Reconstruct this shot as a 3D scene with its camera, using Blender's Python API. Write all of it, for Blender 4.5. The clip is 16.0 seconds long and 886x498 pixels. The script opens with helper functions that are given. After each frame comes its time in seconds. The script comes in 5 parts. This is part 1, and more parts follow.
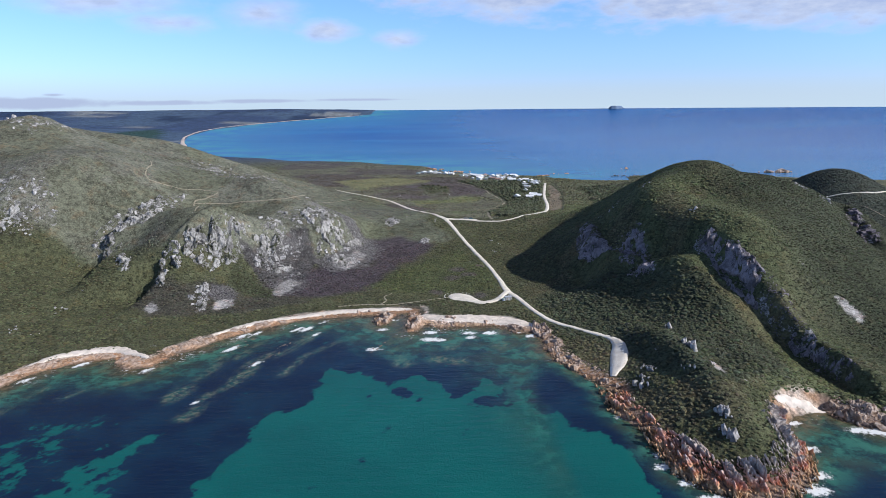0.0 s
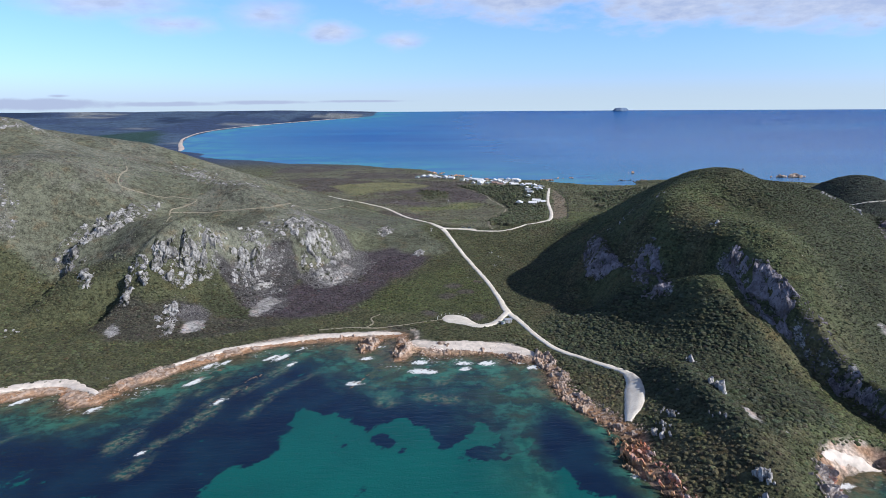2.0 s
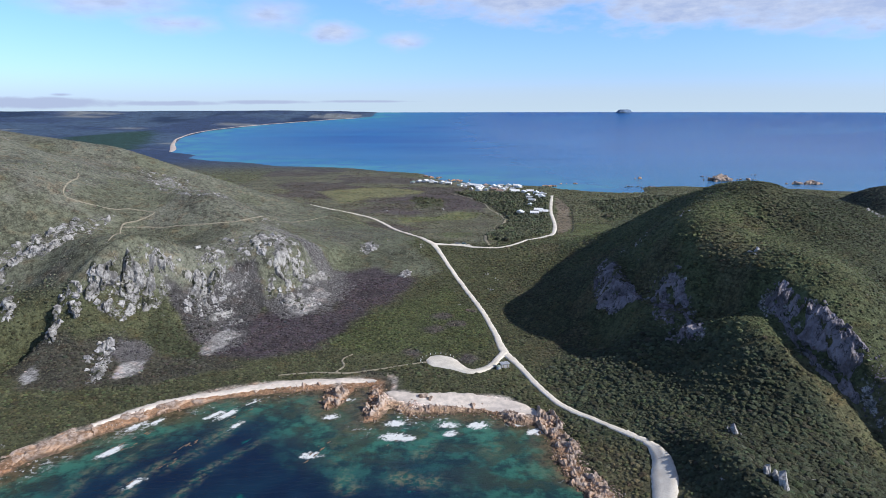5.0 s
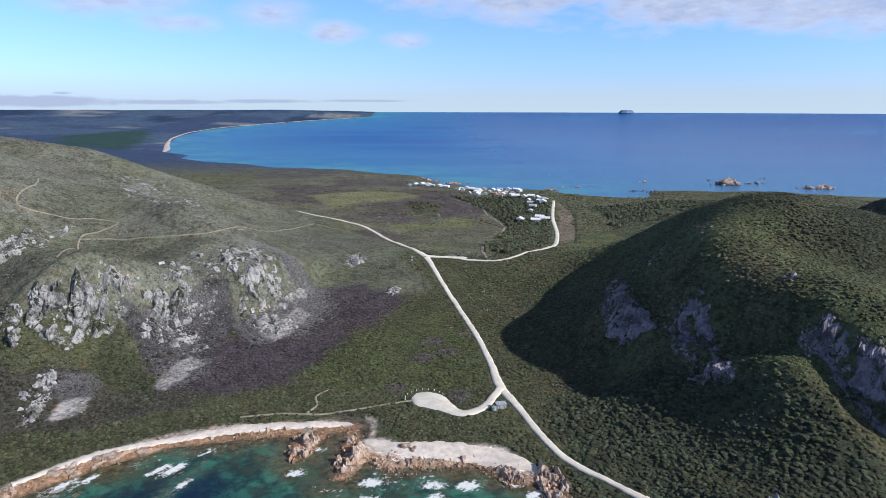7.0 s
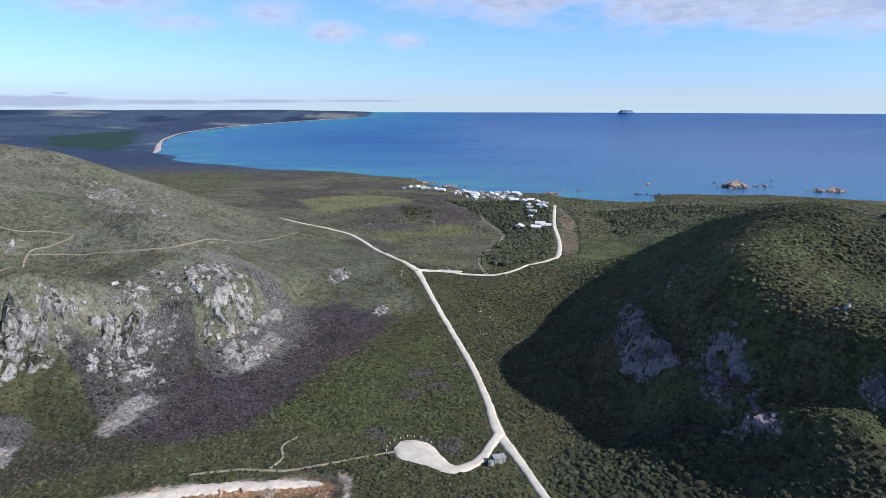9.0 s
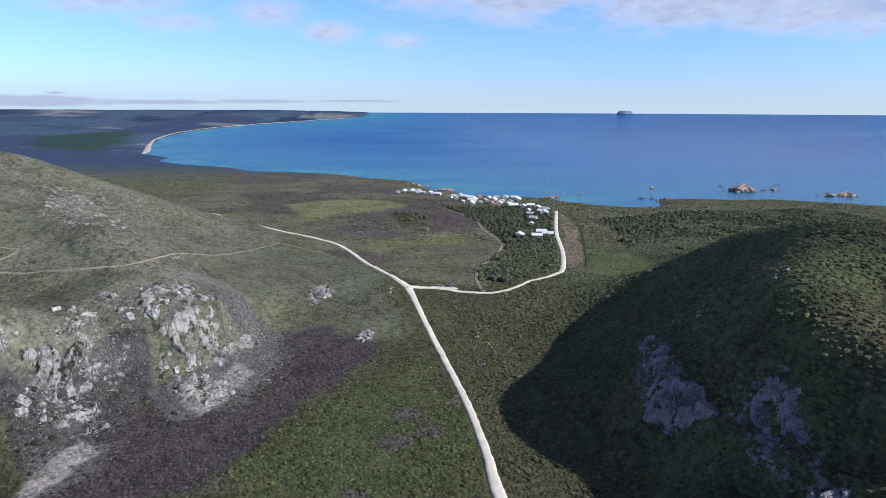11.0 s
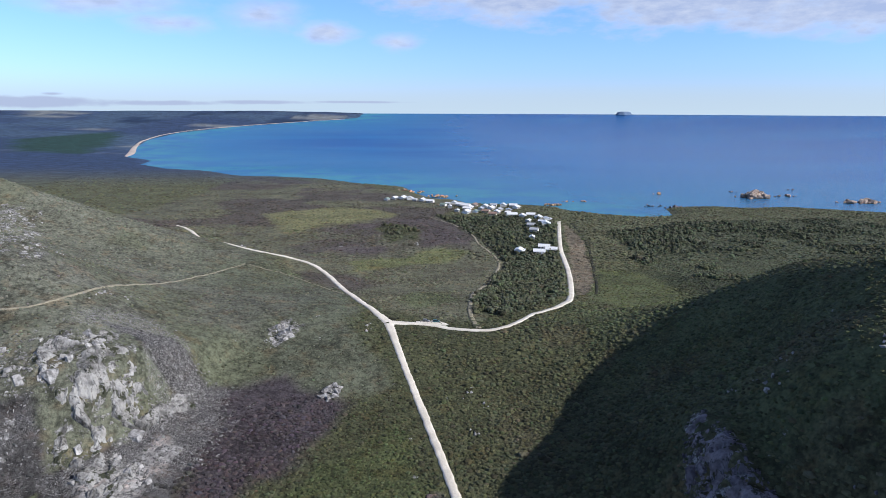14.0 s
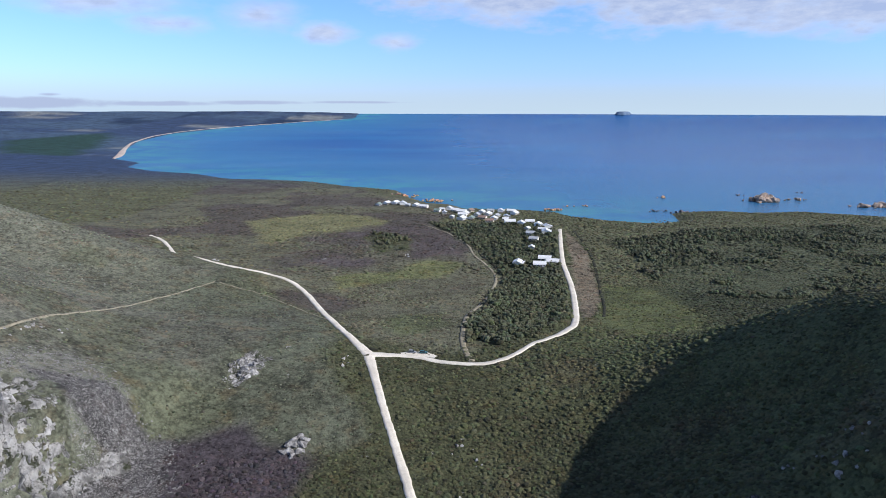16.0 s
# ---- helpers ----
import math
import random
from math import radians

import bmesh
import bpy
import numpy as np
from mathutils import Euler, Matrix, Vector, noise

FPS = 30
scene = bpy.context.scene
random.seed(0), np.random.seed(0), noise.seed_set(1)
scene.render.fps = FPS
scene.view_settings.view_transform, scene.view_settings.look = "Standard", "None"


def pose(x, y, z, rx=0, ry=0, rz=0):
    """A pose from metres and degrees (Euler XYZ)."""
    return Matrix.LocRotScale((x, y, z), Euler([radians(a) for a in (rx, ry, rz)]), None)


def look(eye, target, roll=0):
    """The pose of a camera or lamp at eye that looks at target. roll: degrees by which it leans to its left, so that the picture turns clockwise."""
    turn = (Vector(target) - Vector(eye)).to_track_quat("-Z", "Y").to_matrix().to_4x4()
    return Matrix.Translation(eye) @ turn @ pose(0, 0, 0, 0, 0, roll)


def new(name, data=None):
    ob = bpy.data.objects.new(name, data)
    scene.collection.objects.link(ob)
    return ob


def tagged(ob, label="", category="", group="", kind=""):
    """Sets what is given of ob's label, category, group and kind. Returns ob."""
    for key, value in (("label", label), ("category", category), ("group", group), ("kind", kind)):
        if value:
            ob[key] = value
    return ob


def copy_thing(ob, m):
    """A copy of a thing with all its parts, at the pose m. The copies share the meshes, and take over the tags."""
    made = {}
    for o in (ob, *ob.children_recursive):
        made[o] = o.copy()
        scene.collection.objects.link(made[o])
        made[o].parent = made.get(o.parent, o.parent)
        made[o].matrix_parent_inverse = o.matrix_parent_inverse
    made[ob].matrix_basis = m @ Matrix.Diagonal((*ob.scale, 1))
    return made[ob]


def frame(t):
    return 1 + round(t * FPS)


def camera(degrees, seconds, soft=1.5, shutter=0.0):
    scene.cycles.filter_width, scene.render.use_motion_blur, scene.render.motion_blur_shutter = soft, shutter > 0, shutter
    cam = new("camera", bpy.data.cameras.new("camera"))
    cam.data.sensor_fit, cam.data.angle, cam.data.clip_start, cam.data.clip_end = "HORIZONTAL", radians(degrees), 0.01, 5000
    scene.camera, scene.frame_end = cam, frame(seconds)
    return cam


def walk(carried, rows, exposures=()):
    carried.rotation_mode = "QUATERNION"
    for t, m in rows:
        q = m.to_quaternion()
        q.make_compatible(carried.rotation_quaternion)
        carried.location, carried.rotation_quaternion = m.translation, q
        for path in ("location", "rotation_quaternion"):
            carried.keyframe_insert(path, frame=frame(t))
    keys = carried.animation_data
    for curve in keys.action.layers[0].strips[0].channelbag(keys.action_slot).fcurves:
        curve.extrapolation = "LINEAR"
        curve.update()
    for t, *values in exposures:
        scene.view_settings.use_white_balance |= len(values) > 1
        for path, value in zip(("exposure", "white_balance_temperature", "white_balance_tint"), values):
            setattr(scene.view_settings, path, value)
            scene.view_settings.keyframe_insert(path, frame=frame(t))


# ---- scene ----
cam = camera(68.7, 16.0, soft=0.85)
PATH = [
    (0, (-1.157, 2.307, 158.039), (-1.058, 4.258, 157.607), -0.5),
    (0.5, (1.556, 15.242, 157.991), (1.651, 17.193, 157.561), -0.5),
    (1, (4.132, 28.207, 157.965), (4.225, 30.158, 157.536), -0.5),
    (1.5, (6.58, 41.262, 157.97), (6.671, 43.214, 157.541), -0.4),
    (2, (9.041, 54.412, 158.021), (9.13, 56.364, 157.594), -0.4),
    (2.5, (11.417, 67.609, 158.112), (11.506, 69.561, 157.685), -0.4),
    (3, (13.654, 80.78, 158.227), (13.741, 82.732, 157.801), -0.3),
    (3.5, (15.892, 93.741, 158.349), (15.979, 95.694, 157.923), -0.3),
    (4, (18.273, 106.622, 158.43), (18.359, 108.575, 158.005), -0.2),
    (6.5, (29.65, 172.123, 159.945), (29.735, 174.075, 159.519), 0.0),
    (7, (31.97, 185.305, 159.989), (32.054, 187.257, 159.563), 0.1),
    (7.5, (34.22, 198.695, 160.027), (34.303, 200.648, 159.601), 0.1),
    (8, (36.201, 212.21, 160.013), (36.286, 214.162, 159.587), 0.1),
    (8.5, (37.819, 225.706, 159.931), (37.905, 227.659, 159.505), 0.0),
    (9, (39.129, 239.09, 159.83), (39.218, 241.042, 159.404), 0.1),
    (11.5, (45.738, 306.557, 159.148), (45.837, 308.51, 158.724), 0.2),
    (12, (47.287, 320.309, 159.126), (47.387, 322.261, 158.703), 0.2),
    (12.5, (49.052, 334.208, 159.14), (49.154, 336.161, 158.717), 0.2),
    (13, (50.943, 348.156, 159.179), (51.047, 350.108, 158.756), 0.1),
    (13.5, (52.92, 362.126, 159.241), (53.026, 364.078, 158.818), 0.2),
    (14, (54.988, 376.18, 159.384), (55.095, 378.132, 158.962), 0.2),
    (14.5, (57.175, 390.136, 159.557), (57.283, 392.088, 159.135), 0.2),
    (15, (59.458, 403.614, 159.722), (59.569, 405.566, 159.3), 0.2),
    (15.5, (61.691, 416.855, 159.872), (61.803, 418.806, 159.449), 0.1),
    (16, (63.902, 430.066, 160.022), (64.014, 432.018, 159.6), 0.1),
]
walk(cam, [(t, look(eye, target, roll)) for t, eye, target, roll in PATH])

# ---- light: a low winter sun from the right and a little behind, a clear sky with some cloud ----
SUN_AZ, SUN_EL = radians(113.0), radians(33.0)
sun_dir = Vector((math.sin(SUN_AZ) * math.cos(SUN_EL), math.cos(SUN_AZ) * math.cos(SUN_EL), math.sin(SUN_EL)))
sun = new("sun", bpy.data.lights.new("sun", "SUN"))
sun.data.energy, sun.data.angle, sun.data.color = 5.0, radians(0.5), (1.0, 0.965, 0.94)
sun.matrix_world = look(sun_dir * 1000, (0, 0, 0))
scene.view_settings.exposure = 0.0


def world_sky():
    w = bpy.data.worlds.new("sky")
    w.use_nodes = True
    scene.world = w
    nt = w.node_tree
    nt.nodes.clear()
    N, K = nt.nodes.new, nt.links.new
    out, bg = N("ShaderNodeOutputWorld"), N("ShaderNodeBackground")
    sky = N("ShaderNodeTexSky")
    sky.sky_type, sky.sun_disc = "NISHITA", False
    sky.sun_elevation, sky.sun_rotation = SUN_EL, SUN_AZ
    sky.altitude, sky.air_density, sky.dust_density, sky.ozone_density = 150, 1.0, 0.5, 1.5
    tex = N("ShaderNodeTexCoord")
    sep = N("ShaderNodeSeparateXYZ")
    K(tex.outputs["Generated"], sep.inputs[0])

    def m(op, a, b=None, c=None):
        n = N("ShaderNodeMath")
        n.operation = op
        for k, v in enumerate((a, b, c)):
            if v is None:
                continue
            if isinstance(v, (int, float)):
                n.inputs[k].default_value = v
            else:
                K(v, n.inputs[k])
        return n.outputs[0]

    az = m("MULTIPLY", m("ARCTAN2", sep.outputs[0], sep.outputs[1]), 57.2958)
    el = m("MULTIPLY", m("ARCSINE", sep.outputs[2]), 57.2958)
    comb = N("ShaderNodeCombineXYZ")
    K(m("MULTIPLY", az, 0.28), comb.inputs[0])
    K(m("MULTIPLY", el, 0.75), comb.inputs[1])

    def fbm(scale, detail, rough):
        n = N("ShaderNodeTexNoise")
        n.inputs["Scale"].default_value, n.inputs["Detail"].default_value, n.inputs["Roughness"].default_value = scale, detail, rough
        K(comb.outputs[0], n.inputs["Vector"])
        return n.outputs["Fac"]

    big, fine = fbm(0.6, 6, 0.58), fbm(2.0, 5, 0.6)
    wob = m("ADD", m("MULTIPLY", m("SUBTRACT", big, 0.5), 2.6), m("MULTIPLY", m("SUBTRACT", fine, 0.5), 0.9))
    total = None
    # azimuth, elevation, half-widths (degrees), thickness
    for a0, e0, wa, we, th in CLOUDS:
        u, v = m("DIVIDE", m("SUBTRACT", az, a0), wa), m("DIVIDE", m("SUBTRACT", el, e0), we)
        r = m("SQRT", m("ADD", m("MULTIPLY", u, u), m("MULTIPLY", v, v)))
        f = m("MULTIPLY", m("ADD", m("SUBTRACT", 1.0, r), m("MULTIPLY", wob, 0.55)), th)
        total = f if total is None else m("MAXIMUM", total, f)
    ramp = N("ShaderNodeMapRange")
    ramp.interpolation_type = "SMOOTHSTEP"
    K(total, ramp.inputs["Value"])
    ramp.inputs["From Min"].default_value, ramp.inputs["From Max"].default_value = 0.0, 1.1
    ramp.inputs["To Max"].default_value = 0.85
    # cloud brightness: grey-lilac bellies, white lower rims where the light comes through
    shade = N("ShaderNodeMixRGB")
    low = N("ShaderNodeMapRange")
    K(el, low.inputs["Value"])
    low.inputs["From Min"].default_value, low.inputs["From Max"].default_value, low.inputs["To Max"].default_value = 2.2, 1.0, 0.7
    K(m("MINIMUM", m("ADD", low.outputs[0], m("MULTIPLY", m("ADD", fine, m("SUBTRACT", m("MULTIPLY", total, 0.35), 0.3)), 1.2)), 1.0), shade.inputs[0])
    shade.inputs[1].default_value, shade.inputs[2].default_value = (7.9, 8.3, 9.4, 1), (4.3, 5.1, 7.4, 1)
    # cool air: the low sky is white-blue, not yellow
    cool, tone = N("ShaderNodeMixRGB"), N("ShaderNodeMixRGB")
    lift = N("ShaderNodeMapRange")
    K(el, lift.inputs["Value"])
    lift.inputs["From Min"].default_value, lift.inputs["From Max"].default_value = 0.0, 9.0
    K(lift.outputs[0], tone.inputs[0])
    tone.inputs[1].default_value, tone.inputs[2].default_value = COOL_LOW, COOL_HIGH
    cool.blend_type = "MULTIPLY"
    cool.inputs[0].default_value = 1.0
    K(sky.outputs[0], cool.inputs[1])
    K(tone.outputs[0], cool.inputs[2])
    # pale marine air along the horizon
    air, thin = N("ShaderNodeMixRGB"), N("ShaderNodeMapRange")
    thin.interpolation_type = "SMOOTHSTEP"
    K(el, thin.inputs["Value"])
    thin.inputs["From Min"].default_value, thin.inputs["From Max"].default_value = 3.2, -0.5
    thin.inputs["To Max"].default_value = 0.9
    K(thin.outputs[0], air.inputs[0])
    K(cool.outputs[0], air.inputs[1])
    air.inputs[2].default_value = AIR
    mix = N("ShaderNodeMixRGB")
    K(ramp.outputs[0], mix.inputs[0])
    K(air.outputs[0], mix.inputs[1])
    K(shade.outputs[0], mix.inputs[2])
    # unseen cloud layer added overhead to make the fill light whiter and dimmer
    deck = N("ShaderNodeMixRGB")
    high = N("ShaderNodeMapRange")
    K(el, high.inputs["Value"])
    high.inputs["From Min"].default_value, high.inputs["From Max"].default_value, high.inputs["To Max"].default_value = 12.0, 28.0, 1.0
    K(m("MULTIPLY", high.outputs[0], m("ADD", 0.45, m("MULTIPLY", big, 0.6))), deck.inputs[0])
    K(mix.outputs[0], deck.inputs[1])
    deck.inputs[2].default_value = FILL_DECK
    K(deck.outputs[0], bg.inputs["Color"])
    bg.inputs["Strength"].default_value = SKY
    K(bg.outputs[0], out.inputs["Surface"])


SKY = 0.1
FILL_DECK = (1.25, 1.38, 1.75, 1)
AIR = (5.9, 7.5, 9.0, 1)
COOL_LOW, COOL_HIGH = (0.88, 1.2, 2.35, 1), (0.9, 1.3, 2.05, 1)
CLOUDS = [
    (26, 9.4, 24, 4.2, 2.0), (8, 9.6, 13, 3.2, 1.7), (34, 7.2, 11, 2.3, 1.8), (-23, 8.1, 9, 2.0, 1.0), (-19, 6.5, 5.0, 1.2, 1.0), (-6.5, 6.2, 3.2, 1.2, 1.2),
    (-0.8, 5.5, 2.8, 1.1, 1.1), (-12.0, 7.4, 4.5, 2.0, 0.9), (-30, 0.42, 9, 0.5, 2.2), (-20, 0.4, 5, 0.26, 1.8), (-12, 0.5, 5, 0.2, 1.5), (-4, 0.56, 6, 0.13, 1.3), (-27.3, 1.02, 0.8, 0.14, 1.2), (70, 13, 30, 5, 1.0), (-80, 14, 25, 4, 0.8),
    (150, 14, 40, 6, 0.9),
]
world_sky()

# ---- materials ----
class Nodes:
    """Short-hand for one node material."""

    def __init__(self, name, rough=0.9, metal=0.0):
        self.mat = bpy.data.materials.new(name)
        self.mat.use_nodes = True
        self.t = self.mat.node_tree
        self.bsdf = self.t.nodes["Principled BSDF"]
        self.bsdf.inputs["Roughness"].default_value, self.bsdf.inputs["Metallic"].default_value = rough, metal
        self.bsdf.inputs["Specular IOR Level"].default_value = 0.25

    def n(self, kind):
        return self.t.nodes.new("ShaderNode" + kind)

    def link(self, a, b):
        self.t.links.new(a, b)

    def put(self, sock, v):
        if isinstance(v, (int, float)):
            sock.default_value = v
        elif isinstance(v, tuple):
            sock.default_value = (*v, 1) if len(v) == 3 and len(sock.default_value) == 4 else v
        else:
            self.link(v, sock)

    def math(self, op, a, b=0.0, c=0.0, clamp=False):
        k = self.n("Math")
        k.operation, k.use_clamp = op, clamp
        for s, v in zip(k.inputs, (a, b, c)):
            self.put(s, v)
        return k.outputs[0]

    def pos(self):
        return self.n("NewGeometry").outputs["Position"]

    def obj(self):
        return self.n("TexCoord").outputs["Object"]

    def noise(self, scale, detail=4.0, rough=0.55, vec=None, stretch=None):
        k = self.n("TexNoise")
        self.put(k.inputs["Scale"], scale)
        self.put(k.inputs["Detail"], detail)
        self.put(k.inputs["Roughness"], rough)
        vec = vec if vec is not None else self.pos()
        if stretch:
            mp = self.n("Mapping")
            mp.inputs["Scale"].default_value = stretch
            self.link(vec, mp.inputs["Vector"])
            vec = mp.outputs[0]
        self.link(vec, k.inputs["Vector"])
        return k.outputs["Fac"]

    def cells(self, scale, vec=None, feature="F1"):
        k = self.n("TexVoronoi")
        k.feature = feature
        self.put(k.inputs["Scale"], scale)
        self.link(vec if vec is not None else self.pos(), k.inputs["Vector"])
        return k.outputs["Distance"]

    def span(self, v, a, b, lo=0.0, hi=1.0):
        k = self.n("MapRange")
        k.interpolation_type = "SMOOTHSTEP"
        for s, q in zip(k.inputs, (v, a, b, lo, hi)):
            self.put(s, q)
        return k.outputs[0]

    def mix(self, f, a, b, how="MIX"):
        k = self.n("MixRGB")
        k.blend_type = how
        for s, v in zip(k.inputs, (f, a, b)):
            self.put(s, v)
        return k.outputs[0]

    def attr(self, name, out="Color"):
        k = self.n("Attribute")
        k.attribute_name = name
        return k.outputs[out]

    def bump(self, height, strength=0.5, distance=0.3):
        k = self.n("Bump")
        self.put(k.inputs["Strength"], strength)
        self.put(k.inputs["Distance"], distance)
        self.link(height, k.inputs["Height"])
        self.link(k.outputs[0], self.bsdf.inputs["Normal"])

    def colour(self, v):
        self.put(self.bsdf.inputs["Base Color"], v)
        return self


def ground_material():
    k = Nodes("heath_ground", 0.95)
    tint, rock = k.attr("tint"), k.attr("stone", "Fac")
    coarse, mid, fine = k.noise(0.03, 5), k.noise(0.22, 5, 0.6), k.noise(0.9, 6, 0.75)
    tuft = k.cells(0.55)
    v = k.math("ADD", k.math("MULTIPLY", coarse, 0.5), k.math("ADD", k.math("MULTIPLY", mid, 0.8), k.math("MULTIPLY", fine, 0.7)))
    v = k.math("ADD", v, k.math("MULTIPLY", tuft, -0.25))
    gain = k.span(v, 0.55, 1.2, 0.3, 1.8)
    grey = k.n("CombineColor")
    for s in grey.inputs:
        k.link(gain, s)
    veg = k.mix(1.0, tint, grey.outputs[0], "MULTIPLY")
    veg = k.mix(k.span(k.noise(0.09, 4), 0.5, 0.72), veg, k.mix(1.0, veg, (1.15, 0.95, 0.85), "MULTIPLY"))
    # bare quartzite: pale grey with dark joints and lichen
    joints = k.math("ABSOLUTE", k.math("SUBTRACT", k.noise(0.3, 6, 0.6, None, (1, 1, 0.3)), 0.5))
    stone = k.mix(k.span(k.math("ADD", k.math("MULTIPLY", k.noise(0.22, 7, 0.7), 0.6), k.math("MULTIPLY", k.noise(0.9, 5, 0.6, None, (1, 1, 0.3)), 0.4)), 0.42, 0.58), (0.14, 0.137, 0.133), (0.43, 0.422, 0.41))
    stone = k.mix(k.span(joints, 0.0, 0.028, 0.9, 0.0), stone, (0.045, 0.045, 0.04))
    stone = k.mix(k.span(k.noise(0.42, 7, 0.72), 0.53, 0.58, 0.0, 0.9), stone, (0.05, 0.053, 0.034))
    edge = k.math("ADD", rock, k.math("MULTIPLY", k.math("SUBTRACT", k.noise(0.1, 8, 0.68), 0.5), 3.0))
    # loose stone: pale chips on dark soil
    chips = k.math("ADD", k.attr("loose", "Fac"), k.math("MULTIPLY", k.math("SUBTRACT", k.noise(0.06, 5, 0.6), 0.5), 1.2))
    chip = k.math("MULTIPLY", k.span(k.noise(2.2, 4, 0.8), 0.52, 0.6), k.span(k.math("ADD", chips, k.math("MULTIPLY", k.noise(0.7, 3), 0.5)), 0.5, 0.9))
    veg = k.mix(chip, veg, (0.32, 0.312, 0.302))
    k.colour(k.mix(k.span(edge, 0.5, 0.64), veg, stone))
    k.bump(k.math("ADD", k.math("MULTIPLY", mid, 1.0), k.math("MULTIPLY", fine, 0.8)), 0.8, 1.2)
    return k.mat


def leaf_material(name, rough=0.85):
    k = Nodes(name, rough)
    tint = k.attr("tint")
    r = k.n("NewGeometry").outputs["Random Per Island"]
    gain = k.math("ADD", k.math("MULTIPLY", r, 1.2), k.math("ADD", 0.15, k.math("MULTIPLY", k.noise(0.9, 4, 0.65), 0.9)))
    grey = k.n("CombineColor")
    for s in grey.inputs:
        k.link(gain, s)
    c = k.mix(1.0, tint, grey.outputs[0], "MULTIPLY")
    c = k.mix(k.span(k.noise(0.05, 4), 0.45, 0.7, 0.0, 0.6), c, k.mix(1.0, c, (1.12, 1.0, 0.85), "MULTIPLY"))
    k.colour(c)
    k.bump(k.noise(2.6, 4, 0.7), 0.9, 0.8)
    return k.mat


def rock_material(name, light, dark, low, low_at, soft=0.9, splash=None):
    """Weathered rock: pale and dark patches, and a stained foot below low_at metres above the sea."""
    k = Nodes(name, soft)
    r = k.n("ObjectInfo").outputs["Random"]
    i = k.n("NewGeometry").outputs["Random Per Island"]
    p = k.noise(0.45, 6, 0.65)
    streak = k.noise(0.5, 5, 0.6, None, (1.0, 1.0, 0.25))
    c = k.mix(k.span(k.math("ADD", k.math("MULTIPLY", p, 0.6), k.math("MULTIPLY", streak, 0.4)), 0.40, 0.58), dark, light)
    c = k.mix(k.math("MULTIPLY", k.math("ADD", k.math("MULTIPLY", r, 0.5), k.math("MULTIPLY", i, 0.5)), 0.95), c, k.mix(1.0, c, (0.48, 0.48, 0.5), "MULTIPLY"))
    z = k.n("SeparateXYZ")
    k.link(k.pos(), z.inputs[0])
    foot = k.span(k.math("ADD", z.outputs[2], k.math("MULTIPLY", k.noise(0.12, 4), 8.0)), low_at + 6, low_at + 1)
    c = k.mix(k.math("MULTIPLY", foot, k.span(streak, 0.3, 0.55, 0.45, 1.0)), c, low)
    if splash:
        c = k.mix(k.math("MULTIPLY", k.span(k.math("ADD", z.outputs[2], k.math("MULTIPLY", k.noise(0.2, 4), 4.0)), 6.5, 4.0), 0.9), c, k.mix(k.span(p, 0.42, 0.6), (0.3, 0.2, 0.11), splash))
    wet = k.span(z.outputs[2], 1.1, 0.3)
    c = k.mix(k.math("MULTIPLY", wet, 0.7), c, (0.05, 0.04, 0.03))
    k.colour(c)
    k.bump(k.math("ADD", k.noise(1.2, 6, 0.65), streak), 0.9, 0.5)
    return k.mat


def cliff_material(name, light, dark, growth, wild):
    """Bare bedrock in place: bleached planes, dark seams, lichen and low growth in the hollows."""
    k = Nodes(name, 0.92)
    broad, mid = k.noise(0.09, 4, 0.6), k.noise(0.4, 7, 0.65)
    streak = k.noise(0.8, 5, 0.6, None, (1.0, 1.0, 0.22))
    tone = k.math("ADD", k.math("MULTIPLY", broad, 0.6), k.math("ADD", k.math("MULTIPLY", mid, 0.25), k.math("MULTIPLY", streak, 0.2)))
    c = k.mix(k.span(tone, 0.42, 0.62), dark, light)
    seam = k.math("ABSOLUTE", k.math("SUBTRACT", k.noise(0.16, 4, 0.55, None, (1, 1, 0.35)), 0.5))
    c = k.mix(k.span(seam, 0.0, 0.016, 0.85, 0.0), c, (0.05, 0.048, 0.045))
    c = k.mix(k.span(k.noise(0.13, 7, 0.66), wild, wild + 0.04, 0.0, 0.95), c, growth)
    c = k.mix(k.span(k.noise(1.3, 5, 0.7), 0.58, 0.68, 0.0, 0.4), c, (0.1, 0.1, 0.085))
    k.colour(c)
    k.bump(k.math("ADD", k.math("MULTIPLY", mid, 1.2), k.noise(1.5, 6, 0.7, None, (1, 1, 0.4))), 1.0, 0.9)
    return k.mat


